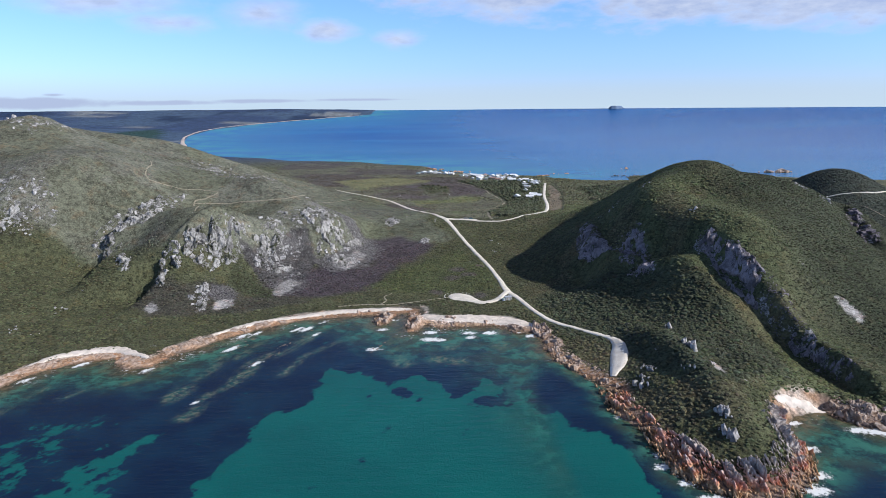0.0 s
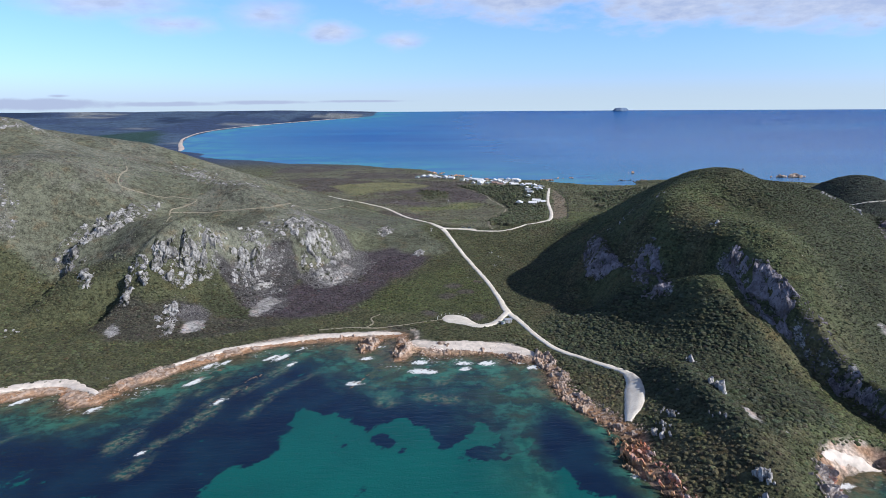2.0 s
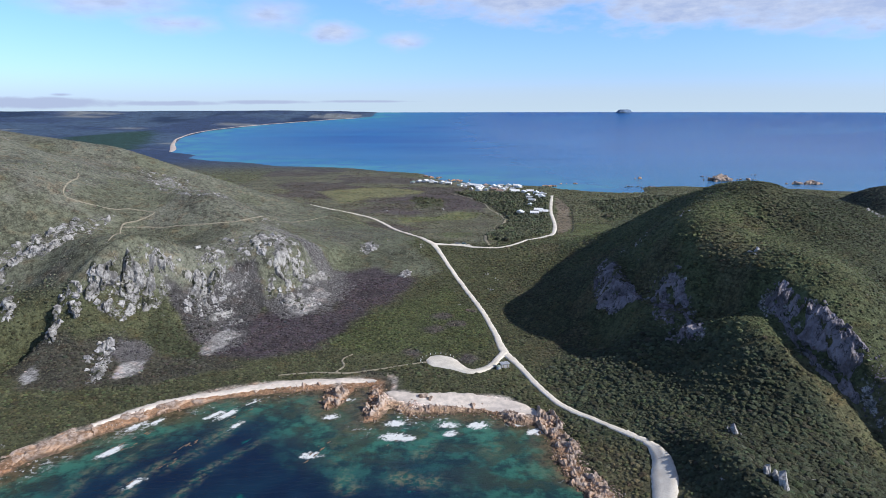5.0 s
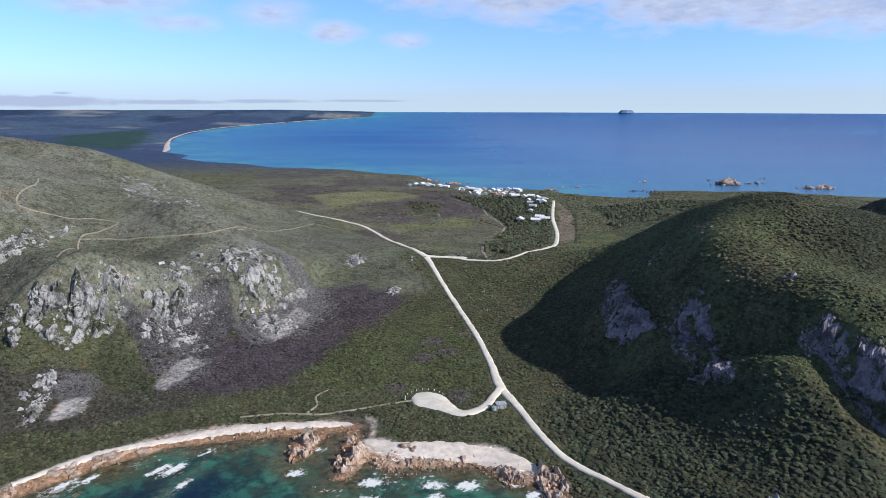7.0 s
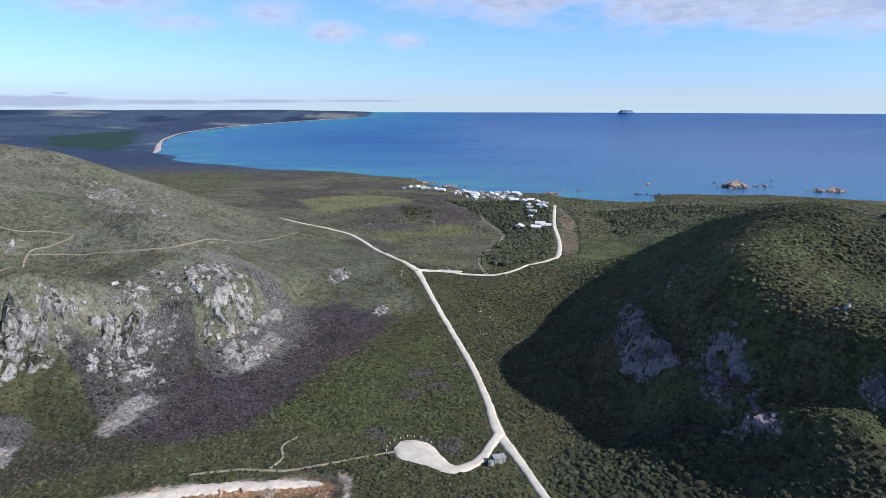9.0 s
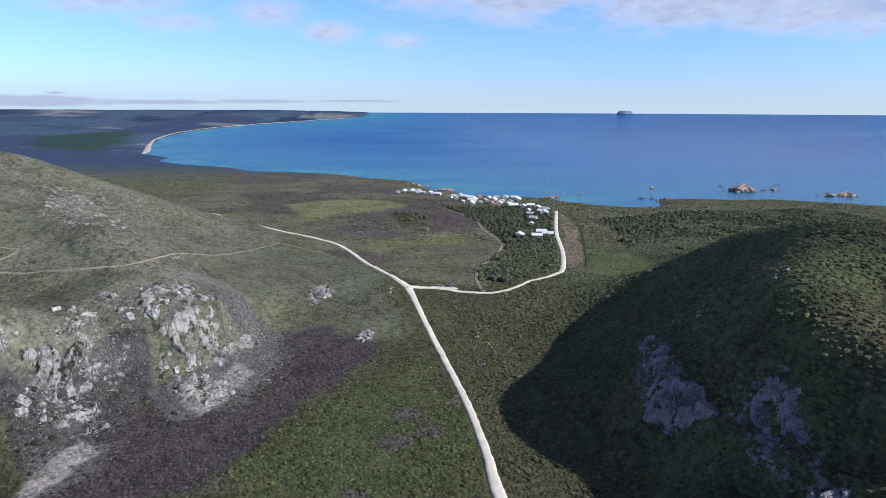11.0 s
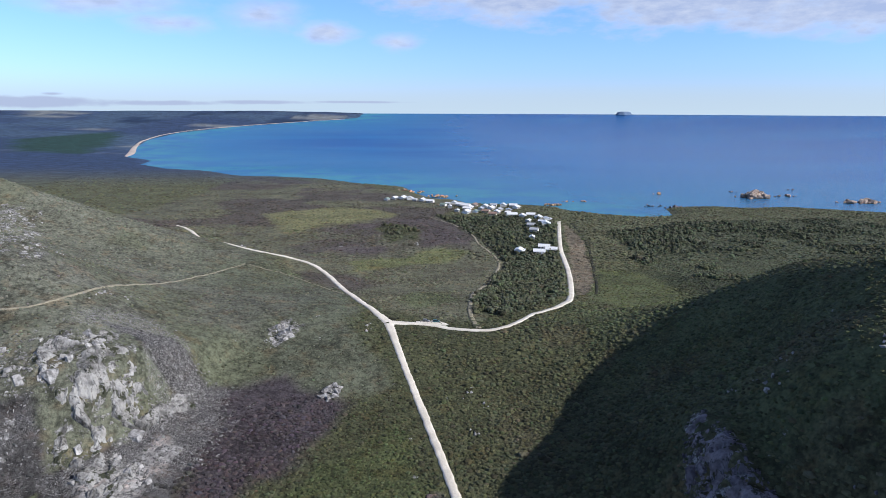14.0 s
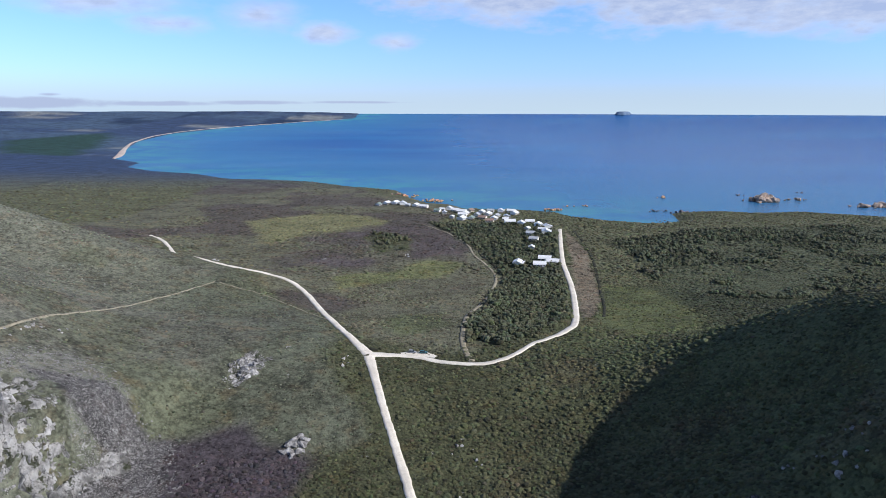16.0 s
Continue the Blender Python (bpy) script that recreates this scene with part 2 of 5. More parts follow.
def sea_material():
    k = Nodes("sea_water", 0.12)
    off, kelp, bay = k.attr("offshore", "Fac"), k.attr("weed", "Fac"), k.attr("bay", "Fac")
    warp = k.math("MULTIPLY", k.math("SUBTRACT", k.noise(0.035, 6, 0.6), 0.5), 26.0)
    d = k.math("ADD", off, warp)
    turn = k.n("Mapping")
    turn.vector_type = "TEXTURE"
    turn.inputs["Rotation"].default_value = (0, 0, radians(58))
    turn.inputs["Scale"].default_value = (5.0, 1.0, 1.0)
    k.link(k.pos(), turn.inputs["Vector"])
    reef = k.noise(0.11, 6, 0.62, turn.outputs[0])
    sx = k.n("SeparateXYZ")
    k.link(k.pos(), sx.inputs[0])
    sand = k.mix(k.span(k.noise(0.012, 3), 0.35, 0.65), (0.004, 0.088, 0.084), (0.004, 0.11, 0.1))
    weed = k.mix(k.span(k.noise(0.04, 5), 0.35, 0.7), (0.004, 0.014, 0.04), (0.006, 0.026, 0.055))
    edge = k.math("ADD", kelp, k.math("ADD", k.math("MULTIPLY", k.math("SUBTRACT", k.noise(0.09, 8, 0.68), 0.5), 2.6), k.math("MULTIPLY", k.math("SUBTRACT", k.noise(0.16, 6, 0.62, turn.outputs[0]), 0.5), 1.3)))
    south = k.mix(k.span(edge, 0.36, 0.62), sand, weed)
    # pale reef ledges running out from the shore, clearer water over the shelf
    ledge = k.math("MULTIPLY", k.attr("ledge", "Fac"), k.span(k.math("ADD", k.math("MULTIPLY", reef, 0.6), k.math("MULTIPLY", k.noise(0.2, 6, 0.7), 0.4)), 0.4, 0.58))
    south = k.mix(k.math("MULTIPLY", ledge, 0.95), south, k.mix(k.span(k.noise(0.3, 6, 0.7), 0.42, 0.6), (0.02, 0.1, 0.085), (0.2, 0.2, 0.13)))
    shelf = k.mix(k.span(k.noise(0.08, 6, 0.68), 0.42, 0.6), (0.02, 0.055, 0.045), (0.05, 0.19, 0.13))
    shelf = k.mix(k.span(k.noise(0.05, 6, 0.66), 0.47, 0.6, 0.0, 0.75), shelf, (0.055, 0.075, 0.035))
    south = k.mix(k.math("MULTIPLY", k.span(k.math("ADD", d, k.math("MULTIPLY", k.noise(0.05, 6, 0.66), 26.0)), k.span(sx.outputs[0], -70.0, 10.0, 62.0, 92.0), 24.0), 0.85), south, shelf)
    south = k.mix(k.span(k.math("ADD", d, k.math("MULTIPLY", reef, 14.0)), 26.0, 6.0, 0.0, 0.85), south, k.mix(k.span(k.noise(0.25, 6, 0.7), 0.4, 0.6), (0.06, 0.045, 0.02), (0.16, 0.11, 0.055)))
    deep = k.mix(k.span(k.noise(0.0016, 4, 0.6, None, (0.5, 1.6, 1)), 0.35, 0.68), (0.006, 0.09, 0.31), (0.016, 0.14, 0.36))
    north = k.mix(k.span(d, 900.0, 150.0, 0.0, 0.7), deep, (0.04, 0.19, 0.36))
    north = k.mix(k.math("MULTIPLY", k.math("MULTIPLY", k.span(d, 330.0, 10.0, 0.0, 0.9), k.span(sx.outputs[0], 620.0, 300.0, 0.15, 1.0)), k.span(k.noise(0.007, 5, 0.6), 0.38, 0.62)), north, (0.05, 0.26, 0.32))
    c = k.mix(bay, north, south)
    # broken white water on the rocks and thin streaks on the shelf
    fm = k.noise(0.35, 8, 0.72)
    near = k.math("MULTIPLY", k.span(off, 20.0, 1.0), k.span(k.noise(0.018, 3), 0.42, 0.6))
    foam = k.math("MULTIPLY", k.span(k.math("ADD", fm, k.math("MULTIPLY", k.noise(0.03, 3), 0.55)), 0.86, 0.92), near)
    froth = k.math("ADD", k.noise(0.28, 8, 0.75, turn.outputs[0]), k.noise(0.5, 6, 0.7))
    surf = k.math("MULTIPLY", k.span(k.math("ADD", froth, k.math("MULTIPLY", k.attr("surf", "Fac"), 0.55)), 1.12, 1.36), k.span(k.attr("surf", "Fac"), 0.02, 0.3))
    foam = k.math("MAXIMUM", k.math("MULTIPLY", foam, bay), surf)
    c = k.mix(foam, c, (0.75, 0.77, 0.76))
    bump = k.n("Bump")
    bump.inputs["Strength"].default_value, bump.inputs["Distance"].default_value = 0.5, 0.9
    k.link(k.math("ADD", k.noise(0.25, 5, 0.6, None, (0.35, 1.2, 1)), k.math("MULTIPLY", k.noise(0.9, 4, 0.6), 0.5)), bump.inputs["Height"])
    body, gloss, both, fres = k.n("BsdfDiffuse"), k.n("BsdfGlossy"), k.n("MixShader"), k.n("Fresnel")
    k.put(body.inputs["Color"], c)
    gloss.inputs["Roughness"].default_value = 0.2
    fres.inputs["IOR"].default_value = 1.33
    for q in (body, gloss, fres):
        k.link(bump.outputs[0], q.inputs["Normal"])
    # reflection share raised towards +x to imitate the glitter side; noise adds wind patches
    px = k.n("SeparateXYZ")
    k.link(k.pos(), px.inputs[0])
    gloss_cap = k.math("ADD", k.span(px.outputs[0], 0.0, 1200.0, 0.28, 0.8), k.math("MULTIPLY", k.math("SUBTRACT", k.noise(0.0022, 5, 0.6, None, (0.4, 1.8, 1)), 0.5), 0.3))
    shine = k.math("MULTIPLY", k.math("MINIMUM", k.math("MULTIPLY", fres.outputs[0], 0.8), gloss_cap), k.math("SUBTRACT", 1.0, foam))
    k.link(shine, both.inputs[0])
    k.link(body.outputs[0], both.inputs[1])
    k.link(gloss.outputs[0], both.inputs[2])
    k.link(both.outputs[0], k.t.nodes["Material Output"].inputs["Surface"])
    return k.mat


def gravel_material():
    k = Nodes("pale_gravel", 0.95)
    c = k.mix(k.span(k.noise(0.12, 5), 0.35, 0.65), (0.66, 0.61, 0.53), (0.8, 0.75, 0.66))
    c = k.mix(k.span(k.noise(1.6, 5, 0.7), 0.42, 0.66, 0.0, 0.45), c, (0.46, 0.42, 0.35))
    k.colour(c)
    k.bump(k.noise(3.0, 4), 0.4, 0.1)
    return k.mat


def plain(name, colour, rough=0.7, metal=0.0, vary=0.25, scale=0.8):
    k = Nodes(name, rough, metal)
    v = k.span(k.noise(scale, 5, 0.6), 0.3, 0.7, 1 - vary, 1 + vary * 0.5)
    grey = k.n("CombineColor")
    for s in grey.inputs:
        k.link(v, s)
    k.colour(k.mix(1.0, colour, grey.outputs[0], "MULTIPLY"))
    return k.mat


GROUND, LEAF, SEA, GRAVEL = ground_material(), leaf_material("scrub_leaves"), sea_material(), gravel_material()
QUARTZ = rock_material("grey_quartzite", (0.58, 0.565, 0.545), (0.2, 0.196, 0.19), (0.36, 0.35, 0.34), -40)
CLIFF = cliff_material("bleached_quartzite", (0.45, 0.44, 0.42), (0.125, 0.122, 0.118), (0.045, 0.05, 0.028), 0.54)
# same bedrock on the green hill's shaded faces, the shade mixed into its colour
SHADECLIFF = cliff_material("shade_mauve_quartzite", (0.34, 0.31, 0.34), (0.13, 0.118, 0.13), (0.04, 0.046, 0.026), 0.6)
SCREE = rock_material("loose_quartzite", (0.36, 0.35, 0.34), (0.11, 0.105, 0.1), (0.3, 0.29, 0.28), -40)
# darker quartzite copy with the hill's shade in its colour; also on skerries
DARKROCK = rock_material("dark_shade_quartzite", (0.28, 0.25, 0.28), (0.09, 0.08, 0.09), (0.3, 0.28, 0.3), -40)
SHOREROCK = rock_material("orange_lichen_rock", (0.6, 0.49, 0.41), (0.3, 0.21, 0.15), (0.52, 0.31, 0.18), 1)
REDROCK = rock_material("red_lichen_strata", (0.62, 0.55, 0.5), (0.32, 0.28, 0.26), (0.6, 0.19, 0.1), 5, 0.9, (0.62, 0.44, 0.27))
SAND = plain("pale_sand", (0.72, 0.64, 0.56), 0.95, 0, 0.2, 0.3)

# ---- the lie of the land ----
SOUTH_COAST = [
    (-5200, -900), (-1500, 60), (-700, 230), (-420, 300), (-300, 335), (-242, 367), (-234, 386), (-212, 403), (-195, 408), (-177, 390), (-165, 392), (-155, 416),
    (-138, 434), (-116, 456), (-86, 475), (-51, 482), (-30, 484), (-26, 459), (-19, 465), (-13, 486), (-4, 488), (-5, 442), (2, 446), (9, 461), (17, 450), (33, 452),
    (62, 452), (72, 438), (84, 436), (88, 424), (88, 394), (96, 368), (106, 348), (112, 334), (105, 318), (107, 304), (114, 288), (113, 270), (115, 250), (124, 238),
    (134, 232), (151, 231), (169, 244), (179, 261), (180, 277), (183, 290), (195, 301), (213, 306), (222, 288),
    (300, 262), (450, 250), (700, 280), (1100, 420), (1500, 700), (1500, 1050), (1000, 1270),
]
NORTH_COAST = [
    (789, 1359), (731, 1389), (690, 1415), (604, 1406), (550, 1426), (480, 1412), (460, 1330), (404, 1305), (355, 1330), (311, 1375), (300, 1420), (268, 1436),
    (229, 1452), (165, 1458), (142, 1520), (104, 1541), (70, 1616), (43, 1735), (-55, 1800), (-139, 1890), (-220, 1935), (-359, 1975), (-470, 2100), (-600, 2170),
    (-716, 2300), (-740, 2450), (-880, 2600), (-923, 2762), (-1041, 3101), (-1121, 3418), (-1112, 3787), (-927, 4141), (-608, 4458), (-400, 4610), (-270, 4700),
    (-230, 5200), (-5200, 5200),
]
COAST = SOUTH_COAST + NORTH_COAST
# hills: centre x, y, height, two radii, turn
HILLS = [
    (90, 787, 17, 333, 80, 7), (218, 1169, 9, 536, 210, -13), (-696, 1013, 134, 238, 161, 1), (-489, 753, 107, 210, 112, 17),
    (-335, 638, 67, 75, 54, 50), (-149, 719, 38, 38, 72, 37), (-189, 604, 59, 46, 38, 20), (-333, 975, 38, 156, 38, -4),
    (268, 593, 72, 38, 77, 20), (239, 447, 64, 38, 38, -5), (369, 647, 52, 61, 82, 70), (597, 876, 55, 50, 71, -5),
    (202, 551, 77, 37, 55, 18), (351, 516, 39, 93, 61, 71), (300, 706, 35, 76, 45, -12), (185, 299, 17, 41, 43, -3), (-441, 820, 13, 26, 22, 0),
    (255, 435, -9.4, 45, 45, 0), (-150, 600, -14.7, 45, 45, 0), (-315, 607, -30, 45, 45, 0), (150, 555, -9.6, 30, 30, 0),
    (165, 375, 9.3, 22, 22, 0), (222, 437, -10, 16, 16, 0), (-195, 555, 11, 16, 16, 0), (240, 540, -8, 22, 22, 0),
    (-90, 660, 7.7, 22, 22, 0), (150, 525, -10.6, 16, 16, 0), (285, 420, -10.2, 45, 45, 0), (152, 338, 9, 8, 48, 3), (132, 322, 4, 7, 24, 8), (196, 352, 4, 9, 30, -6), (206, 456, 9, 9, 16, 20),
]
# cliffs: edge line with the high side on its left, drop, steepness, reach
SCARPS = [
    ([(-240, 540), (-222, 552), (-182, 578), (-142, 610), (-104, 632), (-86, 643), (-73, 664), (-62, 692)], 28, 8, 34),
    ([(196, 462), (183, 488), (172, 515), (164, 545), (168, 572)], 24, 7, 34),
    ([(204, 480), (219, 452), (233, 407), (241, 376), (245, 350), (243, 322)], 22, 4, 22),
    ([(424, 604), (416, 575), (400, 540), (390, 515)], 16, 6, 20),
    ([(-330, 580), (-290, 580), (-268, 590)], 16, 8, 25),
    ([(-185, 602), (-197, 578), (-214, 556), (-220, 536)], 14, 5, 24),
    ([(-262, 642), (-271, 612), (-276, 586), (-277, 562)], 13, 5, 24),
]
RIM, RIM_Z, MID = 4750.0, 128.0, (40.0, 220.0)


def line_dist(x, y, line, closed=False):
    """Distance of points from a line, and their side of it (1 on the left of its run)."""
    pts = list(line) + ([line[0]] if closed else [])
    best, side = np.full(np.shape(x), 1e9), np.zeros(np.shape(x))
    for (ax, ay), (bx, by) in zip(pts, pts[1:]):
        dx, dy = bx - ax, by - ay
        k = np.clip(((x - ax) * dx + (y - ay) * dy) / (dx * dx + dy * dy), 0, 1)
        d = np.hypot(x - ax - k * dx, y - ay - k * dy)
        side = np.where(d < best, np.sign(dx * (y - ay) - dy * (x - ax)), side)
        best = np.minimum(best, d)
    return best, side


def across(x, y, line):
    """How far points lie to the left of a line or of its ends drawn on."""
    best, out = np.full(np.shape(x), 1e9), np.zeros(np.shape(x))
    for (ax, ay), (bx, by) in zip(line, line[1:]):
        dx, dy = bx - ax, by - ay
        k = np.clip(((x - ax) * dx + (y - ay) * dy) / (dx * dx + dy * dy), 0, 1)
        d = np.hypot(x - ax - k * dx, y - ay - k * dy)
        out = np.where(d < best, (dx * (y - ay) - dy * (x - ax)) / math.hypot(dx, dy), out)
        best = np.minimum(best, d)
    return out


def inside(x, y, ring):
    odd = np.zeros(np.shape(x), bool)
    for (ax, ay), (bx, by) in zip(ring, ring[1:] + ring[:1]):
        if ay != by:
            odd ^= ((ay > y) != (by > y)) & (x < (bx - ax) * (y - ay) / (by - ay) + ax)
    return odd


def step(a, b, v):
    k = np.clip((v - a) / (b - a), 0, 1)
    return k * k * (3 - 2 * k)


def lattice(i, j, seed):
    h = (i * 374761393 + j * 668265263 + seed * 974711) & 0xFFFFFFFF
    h = ((h ^ (h >> 13)) * 1274126177) & 0xFFFFFFFF
    return ((h ^ (h >> 16)) & 0xFFFF) / 65535.0


def grain(x, y, size, octaves=4, seed=1, rough=0.5):
    """Smooth random relief from 0 to 1 with features of that size in metres."""
    total, amp, norm = np.zeros(np.shape(x)), 1.0, 0.0
    for o in range(octaves):
        u, v = np.asarray(x) / size + 1000, np.asarray(y) / size + 1000
        i, j = np.floor(u).astype(np.int64), np.floor(v).astype(np.int64)
        fu, fv = u - i, v - j
        fu, fv = fu * fu * (3 - 2 * fu), fv * fv * (3 - 2 * fv)
        a = lattice(i, j, seed + o) * (1 - fu) + lattice(i + 1, j, seed + o) * fu
        b = lattice(i, j + 1, seed + o) * (1 - fu) + lattice(i + 1, j + 1, seed + o) * fu
        total, norm = total + amp * (a * (1 - fv) + b * fv), norm + amp
        amp, size = amp * rough, size / 2
    return total / norm


def patch(x, y, ring, soft):
    """1 inside a ring on the plan, 0 outside, with an uneven edge."""
    x, y = np.asarray(x, float), np.asarray(y, float)
    out, edge = np.zeros(x.shape), 1.7 * soft
    (x0, y0), (x1, y1) = np.min(ring, axis=0), np.max(ring, axis=0)
    near = (x > x0 - edge) & (x < x1 + edge) & (y > y0 - edge) & (y < y1 + edge)
    if near.any():
        u, v = x[near], y[near]
        d, _ = line_dist(u, v, ring, True)
        d = np.where(inside(u, v, ring), d, -d) + (grain(u, v, soft * 3, 4, 7) - 0.5) * soft * 2.2
        out[near] = step(-soft * 0.5, soft * 0.5, d)
    return out


def far_rise(x, y):
    return RIM_Z * np.clip((np.hypot(x - MID[0], y - MID[1]) - 2600) / (RIM - 2600), 0, None) ** 2


def shore(x, y):
    d, _ = line_dist(x, y, COAST, True)
    return np.where(inside(x, y, COAST), d, -d)


# zones on the plan
PURPLE = [(-145, 558), (-103, 600), (-41, 614), (-50, 664), (-48, 700), (-12, 722), (8, 703), (30, 690), (24, 664), (-8, 622), (-25, 561), (-79, 529), (-134, 535)]
BRIGHT = [(-18, 595), (49, 670), (76, 584), (74, 532), (29, 528), (-20, 532), (-41, 549)]
GULLY_GREEN = [(-155, 577), (-140, 569), (-123, 553), (-117, 532), (-140, 535), (-160, 547), (-164, 560)]
SHADE_SCRUB = [(95, 440), (122, 410), (135, 340), (150, 300), (200, 320), (224, 380), (205, 440), (178, 470), (160, 500), (120, 530), (98, 500), (100, 460)]
MEADOW = [(-150, 1300), (-118, 1345), (-49, 1392), (10, 1350), (45, 1302), (29, 1245), (-46, 1205), (-92, 1150)]
MARSH = [(-2, 985), (22, 1008), (52, 1026), (85, 1065), (117, 1052), (103, 1007), (60, 985), (30, 962), (8, 940)]
ROADSIDE_GREEN = [(44, 850), (60, 872), (88, 872), (94, 835), (62, 812), (48, 826)]
CLUMP = [(14, 1190), (24, 1222), (52, 1206), (72, 1170), (66, 1105), (50, 1112), (34, 1092)]
BROWN = [(-48, 1136), (13, 1268), (94, 1265), (141, 1144), (124, 1039), (75, 1073), (21, 1034), (-24, 1051)]
WOOD = [(95, 1291), (160, 1261), (224, 1283), (250, 1212), (201, 966), (176, 851), (146, 805), (119, 790), (100, 800), (106, 852), (151, 995), (137, 1114)]
WOOD_EAST = [(302, 1140), (403, 1208), (573, 1249), (705, 1249), (640, 1000), (420, 900), (303, 919), (289, 1001)]
GLADE = [(233, 960), (269, 950), (271, 850), (230, 801), (196, 793), (191, 836)]
VERGE = [(261, 1212), (254, 1085), (218, 917), (192, 851), (184, 851), (214, 989)]
HEATH = [(-1000, 1180), (-260, 1130), (-140, 1010), (-60, 940), (10, 850), (30, 770), (40, 700), (-20, 690), (-50, 650), (-100, 625), (-150, 592), (-200, 572), (-240, 580), (-330, 596), (-420, 560), (-1000, 600)]
BURNT = [(-228, 505), (-222, 535), (-196, 540), (-150, 548), (-98, 540), (-88, 515), (-120, 498), (-170, 484), (-205, 484)]
POINT = [(-10, 506), (4, 500), (12, 486), (8, 476), (0, 474), (-4, 486), (-12, 494)]
CREST = [[(-182, 588), (-170, 604), (-154, 634), (-136, 672), (-118, 682), (-124, 692), (-146, 690), (-170, 672), (-178, 630), (-192, 596)]]
FIELD = [(-1579, 3189), (-1522, 3330), (-1350, 3640), (-1152, 3130), (-1060, 2673), (-1276, 2671)]
# bare crags and loose stone: ring, edge softness, cover
CRAGS = [
    ([(-214, 531), (-217, 556), (-212, 562), (-201, 565), (-187, 579), (-167, 601), (-149, 615), (-155, 596), (-156, 578), (-161, 572), (-168, 565), (-174, 551), (-189, 553), (-200, 559), (-199, 548), (-210, 554), (-205, 527)], 3, 0.44),
    ([(-134, 668), (-122, 670), (-108, 645), (-108, 633), (-113, 607), (-103, 588), (-114, 583), (-127, 584), (-145, 586), (-144, 601), (-148, 609), (-144, 618), (-149, 640)], 5, 0.38),
    ([(-179, 532), (-177, 541), (-172, 536), (-166, 510), (-163, 493), (-169, 491)], 2.5, 0.42),
    ([(-122, 670), (-105, 684), (-90, 690), (-67, 688), (-54, 694), (-50, 680), (-60, 660), (-46, 648), (-53, 616), (-62, 602), (-84, 620), (-96, 631), (-90, 641), (-103, 644), (-115, 652)], 4, 0.34),
    ([(-296, 605), (-289, 619), (-272, 644), (-258, 661), (-244, 690), (-236, 700), (-234, 668), (-237, 622), (-246, 606), (-264, 609), (-263, 593), (-239, 548), (-245, 546), (-264, 573), (-286, 588)], 4, 0.38),
    ([(-400, 665), (-365, 643), (-334, 631), (-320, 604), (-341, 578), (-361, 581), (-385, 620)], 8, 0.36),
    ([(-560, 970), (-460, 940), (-400, 840), (-430, 760), (-540, 800), (-640, 930)], 22, 0.5),
    ([(163, 600), (165, 575), (169, 550), (169, 526), (160, 533), (154, 536), (146, 553), (149, 572), (156, 592)], 3, 0.45),
    ([(182, 535), (188, 522), (190, 509), (188, 497), (184, 481), (183, 464), (177, 462), (168, 472), (168, 487), (166, 499), (169, 505), (171, 530), (176, 538)], 3.5, 0.4),
    ([(208, 468), (219, 458), (230, 436), (237, 420), (246, 404), (249, 386), (250, 362), (247, 328), (241, 326), (239, 360), (235, 384), (228, 402), (220, 420), (212, 446)], 3, 0.42),
    ([(-10, 775), (-16, 752), (-26, 742), (-32, 760), (-24, 780)], 3, 0.7),
    ([(424, 604), (428, 590), (418, 565), (402, 530), (392, 512), (384, 520), (396, 550), (408, 585)], 4, 0.42),
    ([(-300, 925), (-250, 930), (-150, 748), (-152, 724), (-205, 745), (-240, 790)], 14, 0.46),
]
SCREES = [
    ([(-96, 696), (-70, 706), (-42, 698), (-34, 664), (-38, 640), (-50, 604), (-76, 597), (-92, 620), (-66, 640), (-60, 680)], 7, 0.9),
    ([(-161, 594), (-145, 605), (-122, 624), (-104, 641), (-94, 626), (-99, 579), (-136, 566)], 7, 0.4),
    ([(-173, 543), (-157, 547), (-146, 540), (-149, 526), (-164, 525), (-172, 531)], 4, 0.8),
    ([(-130, 566), (-100, 588), (-92, 562), (-112, 540)], 5, 0.6),
    ([(-112, 690), (-98, 731), (-76, 722), (-55, 706), (-48, 680), (-56, 655), (-80, 690)], 6, 0.8),
]
SLABS = [
    [(-120, 543), (-119, 570), (-113, 580), (-101, 574), (-108, 553), (-112, 538)],
    [(-158, 498), (-162, 524), (-149, 527), (-147, 512), (-154, 499)],
    [(-84, 620), (-76, 628), (-67, 623), (-56, 650), (-46, 645), (-54, 616), (-63, 602)],
    [(159, 318), (161, 327), (164, 332), (168, 326), (166, 316)],
    [(292, 417), (299, 416), (302, 403), (296, 398), (291, 407)],
    [(-211, 500), (-210, 511), (-200, 497), (-203, 491)],
]


def cover(x, y, rows):
    s = np.zeros(np.shape(x))
    for ring, soft, full in rows:
        s = np.maximum(s, full * patch(x, y, ring, soft))
    return s


def stony(x, y):
    s = np.maximum(cover(x, y, CRAGS), cover(x, y, SCREES) * 0.8)
    for ring in SLABS:
        s = np.maximum(s, patch(x, y, ring, 2.5))
    return s


def raw_height(x, y):
    z = np.full(np.shape(x), 3.0)
    for line, drop, steep, reach in SCARPS:
        z += drop / 2 * np.tanh(across(x, y, line) / steep) * np.exp(-line_dist(x, y, line)[0] / reach)
    for mx, my, h, a, b, turn in HILLS:
        c, s = math.cos(radians(turn)), math.sin(radians(turn))
        u, v = (x - mx) * c + (y - my) * s, (y - my) * c - (x - mx) * s
        z += h * np.exp(-0.5 * ((u / a) ** 2 + (v / b) ** 2))
    return z


